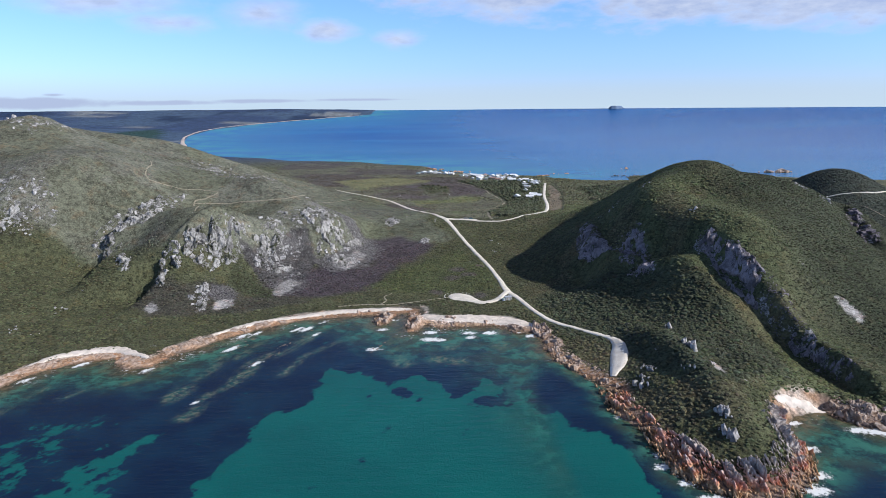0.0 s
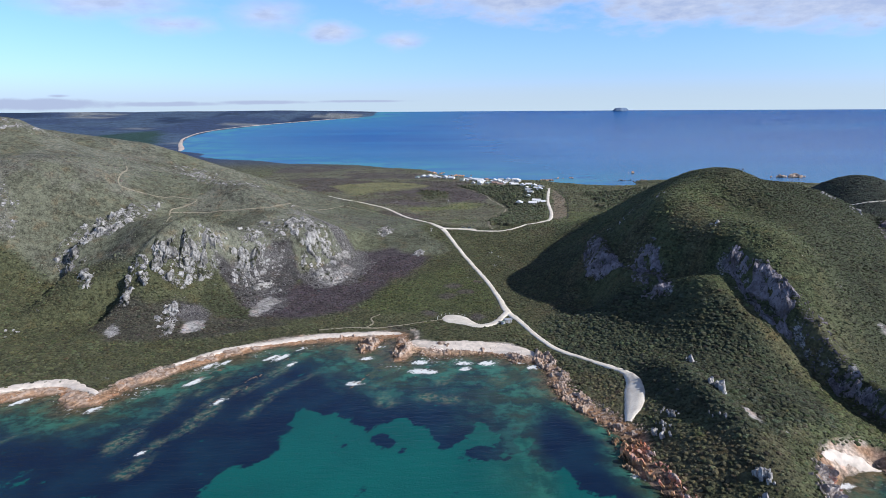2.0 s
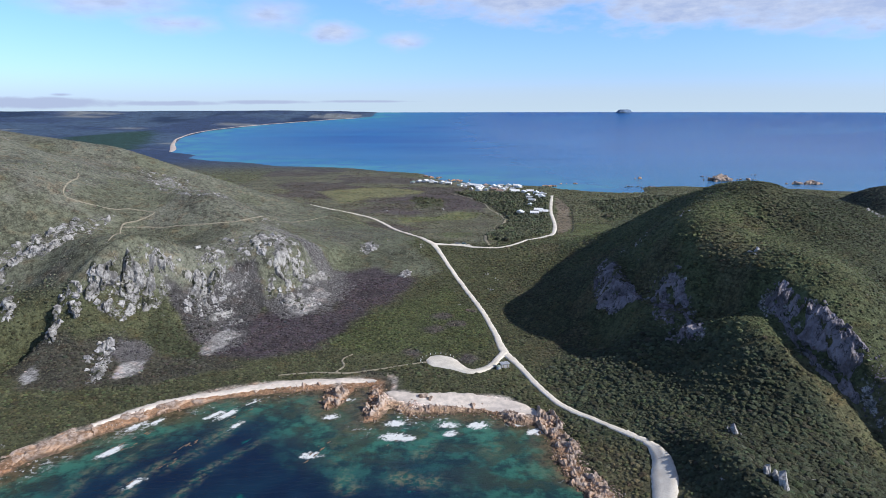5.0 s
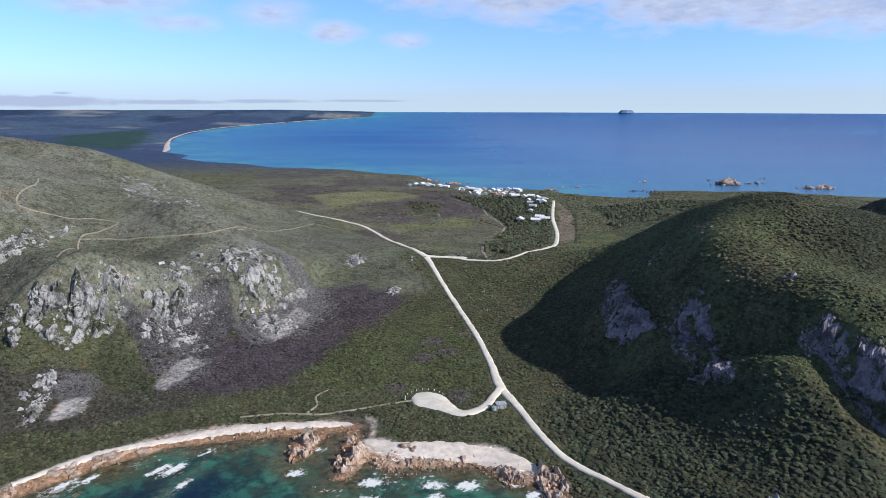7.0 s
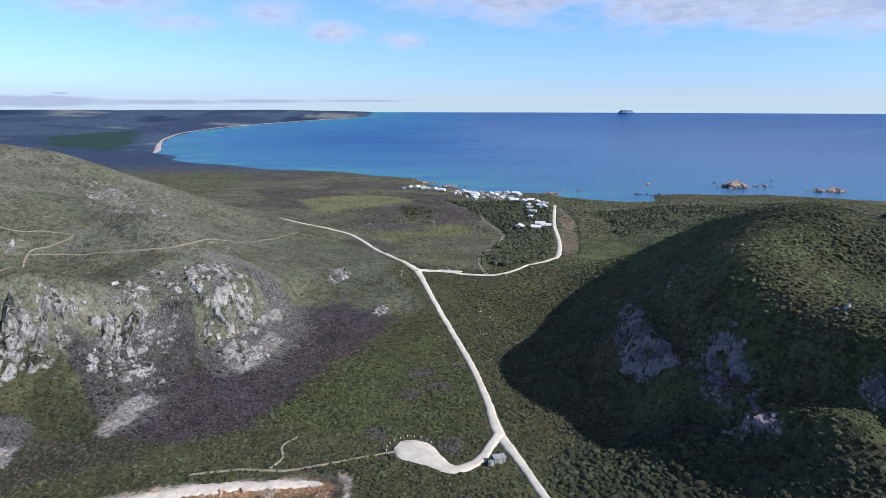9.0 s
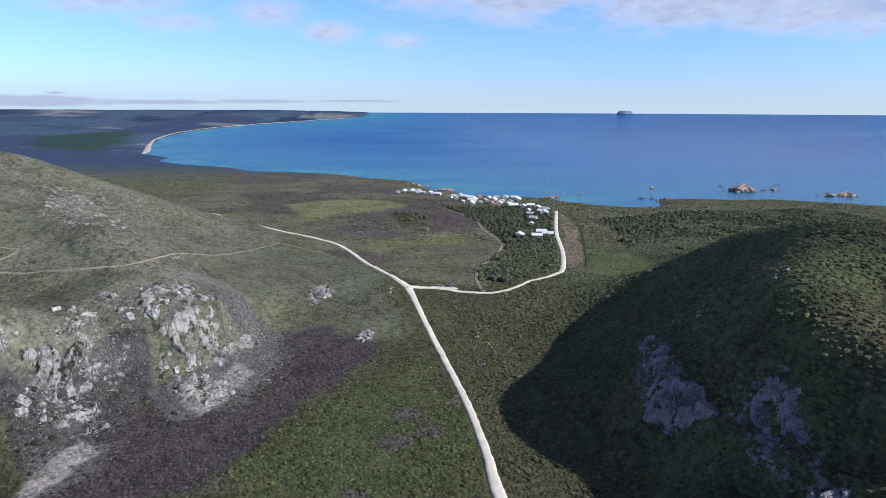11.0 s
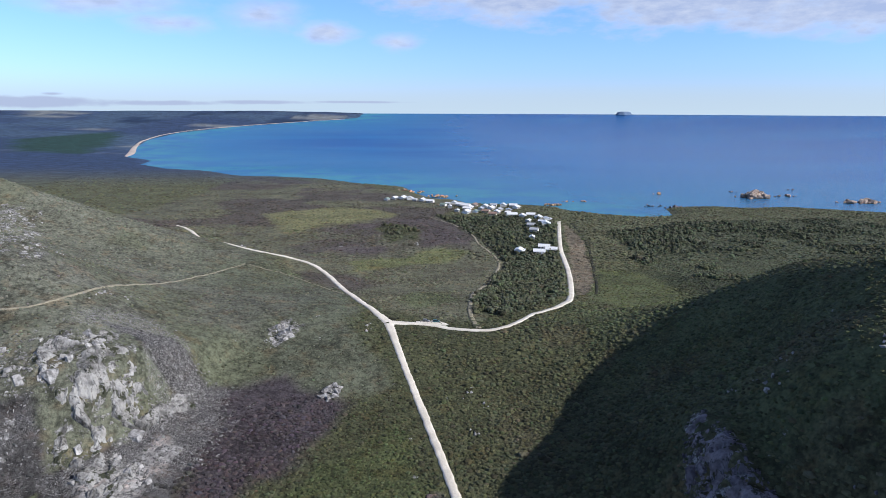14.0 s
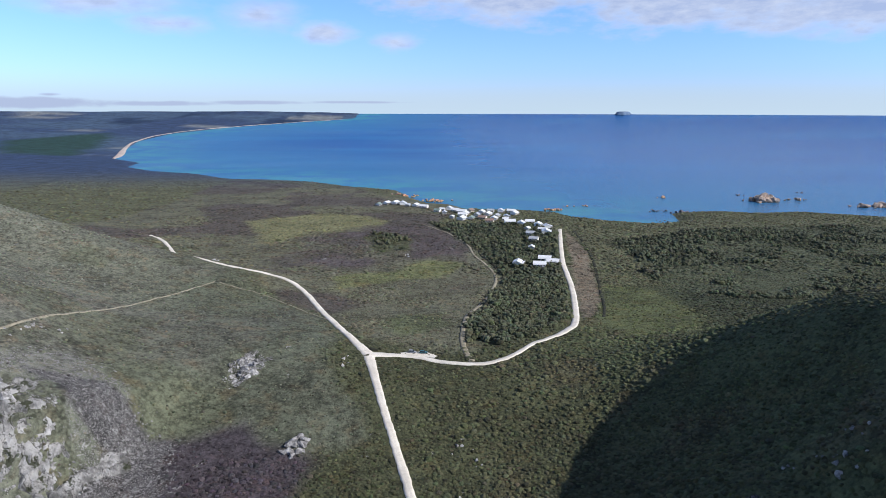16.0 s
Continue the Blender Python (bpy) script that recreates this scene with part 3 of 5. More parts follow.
def axis(lo, dense_lo, dense_hi, hi, fine, growth):
    mid = np.arange(dense_lo, dense_hi + fine / 2, fine)
    up, down = [mid[-1]], [mid[0]]
    s = fine
    while up[-1] < hi:
        s *= growth
        up.append(up[-1] + s)
    s = fine
    while down[-1] > lo:
        s *= growth
        down.append(down[-1] - s)
    return np.concatenate((down[:0:-1], mid, up[1:]))


GX, GY = axis(-4800, -330, 420, 4800, 2.5, 1.036), axis(-4600, 225, 900, 4980, 2.5, 1.028)
XX, YY = np.meshgrid(GX, GY)
R = np.hypot(XX - MID[0], YY - MID[1])
K = np.minimum(1, RIM / R)
XX, YY = MID[0] + (XX - MID[0]) * K, MID[1] + (YY - MID[1]) * K
OFF = shore(XX, YY)
ROCKY, LOOSE = cover(XX, YY, CRAGS), cover(XX, YY, SCREES)
ZZ = raw_height(XX, YY)
hilly = step(12, 60, ZZ)
ZZ = ZZ + (grain(XX, YY, 70, 5, 3) - 0.5) * (3 + 4 * hilly) * step(0, 60, OFF) + (grain(XX, YY, 9, 3, 5) - 0.5) * 1.2
crag = np.abs(grain(XX, YY, 14, 4, 11, 0.6) - 0.5) * 2
ZZ = ZZ + np.clip(ROCKY, 0, 1) * (3.2 - 11 * crag) * np.where(ZZ > 9, 1, 0.15)
far_land = step(1700, 2600, YY)
ZZ = ZZ + far_land * (grain(XX, YY, 900, 4, 21) * 30 - 5) * step(0, 420, OFF)
ZZ = np.where(OFF > 0, 0.4 + np.maximum(ZZ - 0.4, 0.8) * (1 - np.exp(-OFF / 14)), np.maximum(OFF * 0.12, -6))
ZZ = ZZ + far_rise(XX, YY)


STONE = np.maximum.reduce([ROCKY] + [0.36 * patch(XX, YY, ring, 2.6) for ring in SLABS])


def ground_z(x, y):
    """Height of the ground sheet at points on the plan."""
    x, y = np.asarray(x, float), np.asarray(y, float)
    i, j = np.clip(np.searchsorted(GX, x) - 1, 0, len(GX) - 2), np.clip(np.searchsorted(GY, y) - 1, 0, len(GY) - 2)
    u, v = (x - GX[i]) / (GX[i + 1] - GX[i]), (y - GY[j]) / (GY[j + 1] - GY[j])
    return (ZZ[j, i] * (1 - u) + ZZ[j, i + 1] * u) * (1 - v) + (ZZ[j + 1, i] * (1 - u) + ZZ[j + 1, i + 1] * u) * v


COVE_SAND = [(184, 303), (190, 309), (202, 311), (213, 307), (212, 302), (200, 301), (190, 299)]
PLAIN = [(30, 800), (100, 785), (110, 800), (112, 850), (155, 990), (140, 1100), (100, 1290), (150, 1420), (100, 1500), (-50, 1750), (-330, 1900), (-330, 1150), (-150, 1020), (-60, 950), (10, 860)]


def tints(x, y, off):
    """Base colours over the plan: soil and plants, plus painted haze and shade."""
    col = np.empty((*np.shape(x), 3))
    col[:] = (0.068, 0.074, 0.032)

    def lay(mask, c):
        col[:] = col * (1 - mask[..., None]) + np.array(c) * mask[..., None]

    lay(step(820, 900, y), (0.095, 0.1, 0.048))
    lay(step(120, 190, x) * step(1000, 900, y), (0.078, 0.092, 0.035))
    lay(step(90, 110, x) * step(1000, 900, y) * step(0.5, 0.65, grain(x, y, 30, 4, 51)) * 0.5, (0.105, 0.09, 0.045))
    lay(step(225, 300, x) * step(1000, 900, y), (0.043, 0.052, 0.025))
    # eastern hill: a cloud shadow painted in as a darker tint
    lay(step(470, 520, x) * step(1020, 960, y), (0.042, 0.052, 0.038))
    # grazing shade on the hill's west flank put into the tint; bushes bigger too
    lay(patch(x, y, SHADE_SCRUB, 10), (0.05, 0.06, 0.03))
    lay(patch(x, y, PLAIN, 16), (0.112, 0.112, 0.066))
    lay(patch(x, y, PLAIN, 16) * step(0.5, 0.62, grain(x, y, 90, 4, 61)) * 0.8, (0.075, 0.062, 0.055))
    lay(patch(x, y, HEATH, 18), (0.102, 0.113, 0.064))
    lay(patch(x, y, HEATH, 18) * step(-60, -150, x + 0.25 * (y - 800) + (grain(x, y, 60, 3, 71) - 0.5) * 90), (0.133, 0.139, 0.09))
    lay(patch(x, y, HEATH, 30) * step(0.5, 0.68, grain(x, y, 110, 4, 31)) * 0.35, (0.12, 0.11, 0.088))
    lay(patch(x, y, HEATH, 30) * step(0.52, 0.6, grain(x, y, 60, 4, 37)) * 0.5, (0.09, 0.1, 0.045))
    for ring in CREST:
        lay(patch(x, y, ring, 4) * 0.5, (0.05, 0.056, 0.03))
    lay(patch(x, y, PURPLE, 14), (0.062, 0.05, 0.056))
    lay(patch(x, y, BURNT, 9) * 0.8, (0.054, 0.05, 0.04))
    lay(step(0.12, 0.36, cover(x, y, SCREES[:4])) * 0.92, (0.052, 0.048, 0.05))
    lay(patch(x, y, GULLY_GREEN, 5), (0.05, 0.058, 0.027))
    lay(patch(x, y, BRIGHT, 8), (0.065, 0.079, 0.027))
    for px, py, pr in ((42, 600, 9), (52, 585, 8), (36, 575, 10), (66, 610, 6), (20, 530, 9), (55, 518, 9)):
        lay(step(pr, pr * 0.5, np.hypot(x - px, y - py) + (grain(x, y, 8, 3, 73) - 0.5) * 8) * 0.8, (0.085, 0.07, 0.068))
    lay(patch(x, y, MEADOW, 18), (0.16, 0.16, 0.066))
    lay(patch(x, y, BROWN, 18) * (0.3 + 0.7 * step(0.4, 0.6, grain(x, y, 50, 3, 8))), (0.085, 0.07, 0.066))
    lay(patch(x, y, MARSH, 10), (0.13, 0.142, 0.05))
    lay(patch(x, y, ROADSIDE_GREEN, 12) * 0.8, (0.1, 0.118, 0.048))
    lay(patch(x, y, CLUMP, 8), (0.075, 0.082, 0.04))
    lay(step(13, 6, np.hypot(x - 186, y - 1048)), (0.16, 0.2, 0.05))
    lay(np.maximum(patch(x, y, WOOD, 8), patch(x, y, WOOD_EAST, 14)), (0.07, 0.082, 0.042))
    lay(patch(x, y, GLADE, 12), (0.09, 0.105, 0.035))
    lay(patch(x, y, VERGE, 4), (0.17, 0.14, 0.09))
    # far land: haze of distance put into the colours as blue
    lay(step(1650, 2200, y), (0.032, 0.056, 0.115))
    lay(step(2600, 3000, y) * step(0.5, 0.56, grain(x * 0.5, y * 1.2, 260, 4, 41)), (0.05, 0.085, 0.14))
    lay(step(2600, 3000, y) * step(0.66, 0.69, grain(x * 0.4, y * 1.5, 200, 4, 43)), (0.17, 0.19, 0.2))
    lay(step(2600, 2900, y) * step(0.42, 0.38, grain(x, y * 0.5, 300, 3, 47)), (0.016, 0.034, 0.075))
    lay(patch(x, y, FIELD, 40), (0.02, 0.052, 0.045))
    for ring in SLABS:
        lay(patch(x, y, ring, 2.6) * (0.7 + 0.3 * step(0.4, 0.55, grain(x, y, 7, 4, 81))), (0.36, 0.35, 0.34))
    south = step(900, 700, y) * (off > -60)
    sandy = step(0, 10, x) * step(84, 76, x) * step(425, 432, y)
    lay(south * step(13, 9, off + (grain(x, y, 12, 3, 9) - 0.5) * 8 + 7 * step(82, 92, x) * (1 - step(183, 188, x) * step(216, 211, x))), (0.46, 0.4, 0.34))
    lay(south * sandy * step(17, 13, off), (0.74, 0.66, 0.6))
    lay(south * sandy * step(7, 4, off + (grain(x, y, 7, 3, 29) - 0.5) * 5), (0.4, 0.28, 0.18))
    lay(patch(x, y, POINT, 3), (0.075, 0.07, 0.045))
    lay(south * step(9, 6, off + (grain(x, y, 9, 3, 19) - 0.5) * 7) * (1 - sandy), (0.33, 0.2, 0.12))
    lay(south * step(95, 110, x) * step(340, 320, y) * step(10, 5, off) * (1 - step(183, 188, x) * step(216, 211, x)), (0.24, 0.17, 0.13))
    lay(patch(x, y, COVE_SAND, 3), (0.5, 0.41, 0.34))
    lay(step(0, -1, off) * step(900, 700, y), (0.1, 0.09, 0.06))
    grey = col @ np.array((0.3, 0.55, 0.15))
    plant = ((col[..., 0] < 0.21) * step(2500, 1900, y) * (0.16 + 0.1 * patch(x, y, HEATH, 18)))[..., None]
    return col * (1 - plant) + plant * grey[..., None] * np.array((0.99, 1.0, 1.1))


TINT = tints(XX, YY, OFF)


def sheet(name, verts, faces, material, attrs=(), smooth=True):
    """One mesh object from arrays, with point attributes."""
    me = bpy.data.meshes.new(name)
    verts, faces = np.asarray(verts, np.float32), np.asarray(faces, np.int32)
    n, k = faces.shape
    me.vertices.add(len(verts))
    me.vertices.foreach_set("co", verts.ravel())
    me.loops.add(n * k)
    me.loops.foreach_set("vertex_index", faces.ravel())
    me.polygons.add(n)
    me.polygons.foreach_set("loop_start", np.arange(0, n * k, k, dtype=np.int32))
    me.update(calc_edges=True)
    me.polygons.foreach_set("use_smooth", np.full(n, smooth))
    for key, value in attrs:
        value = np.asarray(value, np.float32)
        if value.ndim == 2:
            a = me.attributes.new(key, "FLOAT_COLOR", "POINT")
            a.data.foreach_set("color", np.c_[value, np.ones(len(value))].astype(np.float32).ravel())
        else:
            me.attributes.new(key, "FLOAT", "POINT").data.foreach_set("value", value)
    me.materials.append(material)
    me.validate()
    return new(name, me)


def quads(nx, ny):
    i = np.arange(nx * ny).reshape(ny, nx)
    return np.c_[i[:-1, :-1].ravel(), i[:-1, 1:].ravel(), i[1:, 1:].ravel(), i[1:, :-1].ravel()]


F = quads(len(GX), len(GY))
F = F[R.ravel()[F].min(axis=1) < RIM]
flat = lambda a: a.reshape(-1, *a.shape[2:])
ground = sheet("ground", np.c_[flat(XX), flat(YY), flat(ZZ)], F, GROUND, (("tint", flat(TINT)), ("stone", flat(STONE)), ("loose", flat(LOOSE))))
tagged(ground, "heath, scrub and bare stone hills running down to two bays", "ground", kind="structure")

# the sea, with sand, weed beds and shelves under it
TEAL = [
    (-101, 200), (-96, 248), (-89, 262), (-84, 287), (-86, 307), (-74, 324), (-58, 339), (-56, 352), (-51, 376), (-42, 370), (-33, 377), (-24, 362), (-17, 352), (-6, 358), (2, 365), (14, 345), (21, 335), (30, 344),
    (39, 348), (42, 360), (47, 347), (54, 331), (58, 350), (65, 334), (66, 312), (75, 315), (81, 298), (94, 291), (101, 267), (101, 250), (103, 225), (106, 150),
]
TEAL_WEST = [[(-134, 301), (-143, 285), (-161, 274), (-160, 230), (-140, 200), (-132, 250), (-136, 273)], [(-159, 330), (-172, 302), (-174, 278), (-180, 240), (-196, 270), (-185, 313)]]
WEED_SPOTS = ((40, 328, 10), (48, 324, 4), (-6, 340, 8), (-10, 346, 5), (2, 334, 4))
# shallow rock ledges: a line and its half-width
LEDGES = [
    ([(-68, 456), (-84, 414), (-102, 392), (-106, 362), (-116, 343), (-121, 320)], 5), ([(-122, 433), (-125, 386), (-132, 357), (-137, 342)], 5), ([(-184, 370), (-197, 350)], 2.6),
    ([(-214, 362), (-222, 334)], 3), ([(-52, 428), (-73, 399), (-80, 373)], 3.6), ([(-21, 462), (-15, 414), (-7, 384)], 5), ([(14, 392), (37, 382)], 6), ([(91, 392), (99, 356), (104, 331)], 5),
    ([(106, 310), (109, 289), (109, 262)], 3), ([(-150, 408), (-158, 384), (-170, 366)], 3), ([(-100, 452), (-108, 424), (-114, 402)], 4), ([(30, 440), (26, 412)], 7), ([(58, 440), (60, 410)], 7), ([(76, 424), (72, 396)], 6),
]
SX, SY = axis(-4800, -280, 260, 4800, 3.0, 1.03), axis(-4600, 200, 490, 4980, 3.0, 1.03)
sx, sy = np.meshgrid(SX, SY)
sr = np.hypot(sx - MID[0], sy - MID[1])
sk = np.minimum(1, RIM / sr)
sx, sy = MID[0] + (sx - MID[0]) * sk, MID[1] + (sy - MID[1]) * sk
s_off = -shore(sx, sy)
weed = 1 - np.maximum.reduce([patch(sx, sy, TEAL, 9), 0.75 * patch(sx, sy, TEAL_WEST[0], 16), 0.45 * patch(sx, sy, TEAL_WEST[1], 22)])
for px, py, pr in WEED_SPOTS:
    weed = np.maximum(weed, 0.95 * step(pr * 1.5, pr * 0.3, np.hypot(sx - px, (sy - py) * 1.3) + (grain(sx, sy, 8, 3, 77) - 0.5) * 7))
ledge = np.zeros(sx.shape)
for line, wide in LEDGES:
    ledge = np.maximum(ledge, step(wide * 1.5, 0, line_dist(sx, sy, line)[0] + (grain(sx, sy, 12, 3, 57) - 0.5) * wide * 1.6))
surf = np.zeros(sx.shape)
for px, py, pr in (
    (12, 427, 9), (18, 425, 6), (12, 441, 8), (39, 438, 7), (54, 437, 8), (39, 429, 6), (74, 438, 7), (82, 429, 7), (-22, 450, 6), (-16, 470, 4), (-27, 411, 7), (-123, 419, 8), (-100, 392, 6), (-78, 455, 8), (-85, 455, 7), (-70, 443, 6),
    (-121, 444, 7), (-112, 449, 6), (-68, 470, 4), (-210, 399, 7), (-232, 376, 6), (-121, 338, 5), (120, 232, 9), (165, 236, 9), (109, 258, 6), (136, 228, 9), (173, 246, 8), (182, 268, 7), (218, 284, 8), (189, 293, 6), (113, 268, 6), (260, 270, 8),
    (150, 226, 8), (226, 282, 9), (107, 306, 6), (144, 238, 6), (-165, 386, 6), (116, 245, 7),
):
    surf = np.maximum(surf, step(pr * 1.25, 0, np.hypot(((sx - px) * 0.53 + (sy - py) * 0.85) * 0.8, ((sx - px) * 0.85 - (sy - py) * 0.53) * 2.6) if px < -60 else np.hypot(sx - px, (sy - py) * 1.8)))
south_bay = step(900, 800, sy)
SF = quads(len(SX), len(SY))
SF = SF[(sr.ravel()[SF].min(axis=1) < RIM) & (s_off.ravel()[SF].max(axis=1) > -60)]
sea = sheet("water", np.c_[flat(sx), flat(sy), flat(far_rise(sx, sy))], SF, SEA, (("offshore", flat(s_off + 3.4 * np.clip(s_off, 0, 40) * step(62, 88, sx) * step(225, 165, sx + 0.5 * (sy - 240)) * step(392, 366, sy) * (sy > 0))), ("weed", flat(weed)), ("ledge", flat(ledge)), ("bay", flat(south_bay)), ("surf", flat(surf))))
tagged(sea, "teal shallow bay with dark weed beds, blue open sea beyond", "sea", kind="structure")


# ---- roads and tracks ----
def curve_points(pts, gap):
    """Points along a smooth line through rows of numbers, about gap apart in the first two."""
    p = np.array([pts[0], *pts, pts[-1]], float)
    out = []
    for a, b, c, d in zip(p, p[1:], p[2:], p[3:]):
        n = max(1, int(np.hypot(*(c - b)[:2]) / gap))
        for t in np.arange(n) / n:
            out.append(0.5 * (2 * b + (c - a) * t + (2 * a - 5 * b + 4 * c - d) * t * t + (3 * b - a - 3 * c + d) * t ** 3))
    return np.array(out + [p[-1]])


def strip(name, pts, material, label, lift=0.35, gap=2.0, ragged=0.5, seed=1, category="road", kind="structure"):
    """A road or track laid on the ground: rows of x, y, width."""
    c = curve_points(pts, gap)
    d = np.gradient(c[:, :2], axis=0)
    d /= np.linalg.norm(d, axis=1)[:, None]
    side = np.c_[-d[:, 1], d[:, 0]]
    rng = np.random.default_rng(seed)
    w = c[:, 2:3] / 2
    wl, wr = w + (rng.random(w.shape) - 0.5) * ragged, w + (rng.random(w.shape) - 0.5) * ragged
    rows = []
    for k in (-1.12, -0.9, -0.3, 0.3, 0.9, 1.12):
        p = c[:, :2] + side * k * (wl if k < 0 else wr)
        drop = -0.9 if abs(k) > 1 else 0.06 * (1 - abs(k))
        rows.append(np.c_[p, ground_z(p[:, 0], p[:, 1]) + lift + drop])
    n, v = len(c), np.concatenate(rows)
    i = np.arange(len(v)).reshape(6, n)
    f = np.c_[i[:-1, :-1].ravel(), i[:-1, 1:].ravel(), i[1:, 1:].ravel(), i[1:, :-1].ravel()][:, ::-1]
    return tagged(sheet(name, v, f, material), label, category, kind=kind)


NARROW = 0.82
ROADS = [
    [(42, 778, 7.5), (50, 733, 5), (61, 680, 5), (72, 620, 5), (78, 570, 5.2), (80, 530, 7), (87, 497, 5), (95, 464, 4.6), (102, 448, 4.4), (114, 432, 4), (125, 416, 4.5)],
    [(42, 780, 8), (57, 780, 5), (70, 778, 5), (82, 772, 4.6), (98, 767, 4.4), (110, 768, 4.4), (123, 775, 4.4), (137, 790, 4.2), (151, 801, 4.6), (166, 817, 6), (176, 838, 6), (188, 883, 6), (206, 965, 6), (221, 1061, 6), (257, 1225, 6)],
    [(42, 780, 8), (29, 806, 5.5), (10, 856, 5.5), (-13, 918, 5.5), (-33, 950, 5.5), (-52, 962, 5.5), (-75, 964, 5), (-109, 977, 5), (-123, 995, 5), (-158, 1052, 5), (-193, 1120, 5), (-219, 1151, 4)],
]
ROADS = [[(x, y, w * NARROW) for x, y, w in line] for line in ROADS]
strip("road_main", ROADS[0], GRAVEL, "pale gravel road across the green saddle", seed=1)
strip("road_village", ROADS[1], GRAVEL, "pale gravel road bending towards the village", lift=0.4, seed=2)
strip("road_west", ROADS[2], GRAVEL, "pale gravel road along the foot of the heath hill", lift=0.45, seed=3)
LOTS = [
    [(80, 528, 5), (74, 516, 4.5), (67, 503, 5), (56, 497, 6), (47, 505, 11), (39.5, 513, 18), (34.5, 517, 16), (30.5, 519, 8)],
    [(124, 418, 4.2), (131, 404, 4.5), (131, 391, 7), (127, 376, 10), (122, 362, 9), (117, 353, 5), (115, 349, 2.5)],
]
strip("turning_place", LOTS[0], GRAVEL, "round pale gravel turning place behind the beach", lift=0.55, gap=1.5, seed=4)
strip("shore_car_park", LOTS[1], GRAVEL, "pale gravel parking place above the rocky shore", lift=0.55, gap=1.5, seed=5)
DUST = plain("trodden_sand", (0.3, 0.27, 0.2), 0.95, 0, 0.3, 0.4)
TRACKS = [
    [(-226, 685, 1.1), (-210, 691, 1.1), (-189, 691, 1.1), (-163, 690, 1.1), (-142, 692, 1.2), (-128, 701, 1.2), (-121, 722, 1.2), (-120, 779, 1.1), (-111, 845, 1.0), (-95, 896, 0.9), (-84, 921, 0.9)],
    [(-298, 768, 1.3), (-290, 750, 1.4), (-282, 714, 1.4), (-277, 698, 1.4), (-271, 693, 1.3), (-259, 701, 1.1), (-247, 708, 1.0), (-226, 717, 1.1), (-209, 714, 1.2), (-217, 701, 1.3), (-226, 685, 1.3), (-206, 640, 1.2), (-200, 619, 1.0), (-198, 600, 0.8)],
    [(-60, 500, 1.2), (-40, 503, 1.5), (-20, 502, 1.5), (5, 508, 1.2), (31, 514, 1.4)],
    [(12, 846, 1.1), (-13, 876, 1.1), (-42, 905, 1.0), (-80, 921, 0.9)],
    [(-26, 503, 1.4), (-22, 512, 1.4), (-24, 522, 1.2), (-18, 530, 1.0)],
]
for k, pts in enumerate(TRACKS):
    strip("footpath_%d" % (k + 1), pts, DUST, "narrow trodden footpath through low heath", lift=0.3, gap=2, ragged=0.4, seed=20 + k, category="path")
MUD = plain("dark_ditch_earth", (0.035, 0.035, 0.022), 0.95, 0, 0.3, 0.4)
strip("ditch", [(271, 1211, 4), (261, 1112, 3.5), (241, 1009, 3), (214, 898, 2.6), (199, 850, 2)], MUD, "dark overgrown ditch beside the cleared strip", lift=0.3, category="ditch")
strip("creek", [(95, 1285, 2.5), (125, 1215, 3), (140, 1140, 3.4), (142, 1080, 3.4), (153, 1000, 3), (134, 920, 3), (113, 860, 2.6), (103, 800, 2)], MUD, "dark reedy creek along the wood's edge", lift=0.3, category="creek")
strip("creek_path", [(86, 1270, 2), (116, 1200, 2.2), (131, 1135, 2.4), (134, 1080, 2.4), (145, 1003, 2.6), (126, 920, 3), (106, 862, 3.4), (97, 800, 3.4), (100, 770, 4)], DUST, "pale trodden strip beside the creek", lift=0.3, category="path")
BEACHES = [
    ("beach_main", [(7, 474, 3), (13, 470, 8), (24, 466, 10), (40, 464, 14), (56, 461, 14), (70, 455, 12), (80, 449, 8), (86, 444, 3)]),
    ("beach_west", [(-142, 443, 2), (-124, 461, 5), (-107, 472, 5), (-90, 479, 4), (-62, 488, 7), (-42, 491, 6), (-20, 492, 5), (-5, 493, 4), (-1, 491, 1)]),
    ("beach_east", [(185, 302, 1.5), (190, 305, 3.5), (200, 306, 4), (208, 305, 3.5), (213, 303, 1.5)]),
    ("beach_far_west", [(-243, 386, 2), (-232, 406, 5), (-214, 416, 8), (-196, 418, 8), (-182, 410, 5), (-170, 402, 2)]),
]
for k, (name, pts) in enumerate(BEACHES):
    strip(name, pts, SAND, "smooth white sand strip above the tide", lift=0.45, gap=1.5, ragged=1.6, seed=40 + k, category="beach")
strip("hill_track", [(540, 822, 0.8), (551, 816, 1), (565, 810, 1), (578, 806, 1.2), (588, 804, 1.5), (599, 804, 1.2), (618, 813, 1), (640, 830, 1)], GRAVEL, "pale sandy track across the far green hill", lift=0.6, category="path")
strip("hill_path", [(566, 782, 0.7), (570, 776, 1), (574, 766, 1), (578, 754, 0.7)], DUST, "pale sandy path across the far green hill", lift=0.6, category="path")
FAR_SAND = plain("tan_sand", (0.5, 0.43, 0.38), 0.95, 0, 0.2, 0.02)
strip("far_beach", [(-885, 2610, 6), (-930, 2770, 22), (-1047, 3101, 13), (-1126, 3418, 7), (-1116, 3790, 6), (-930, 4142, 5), (-610, 4460, 5), (-400, 4610, 7), (-300, 4680, 6)], FAR_SAND, "long pale beach curving round the far bay", lift=0.9, gap=20, ragged=1.5, category="beach")

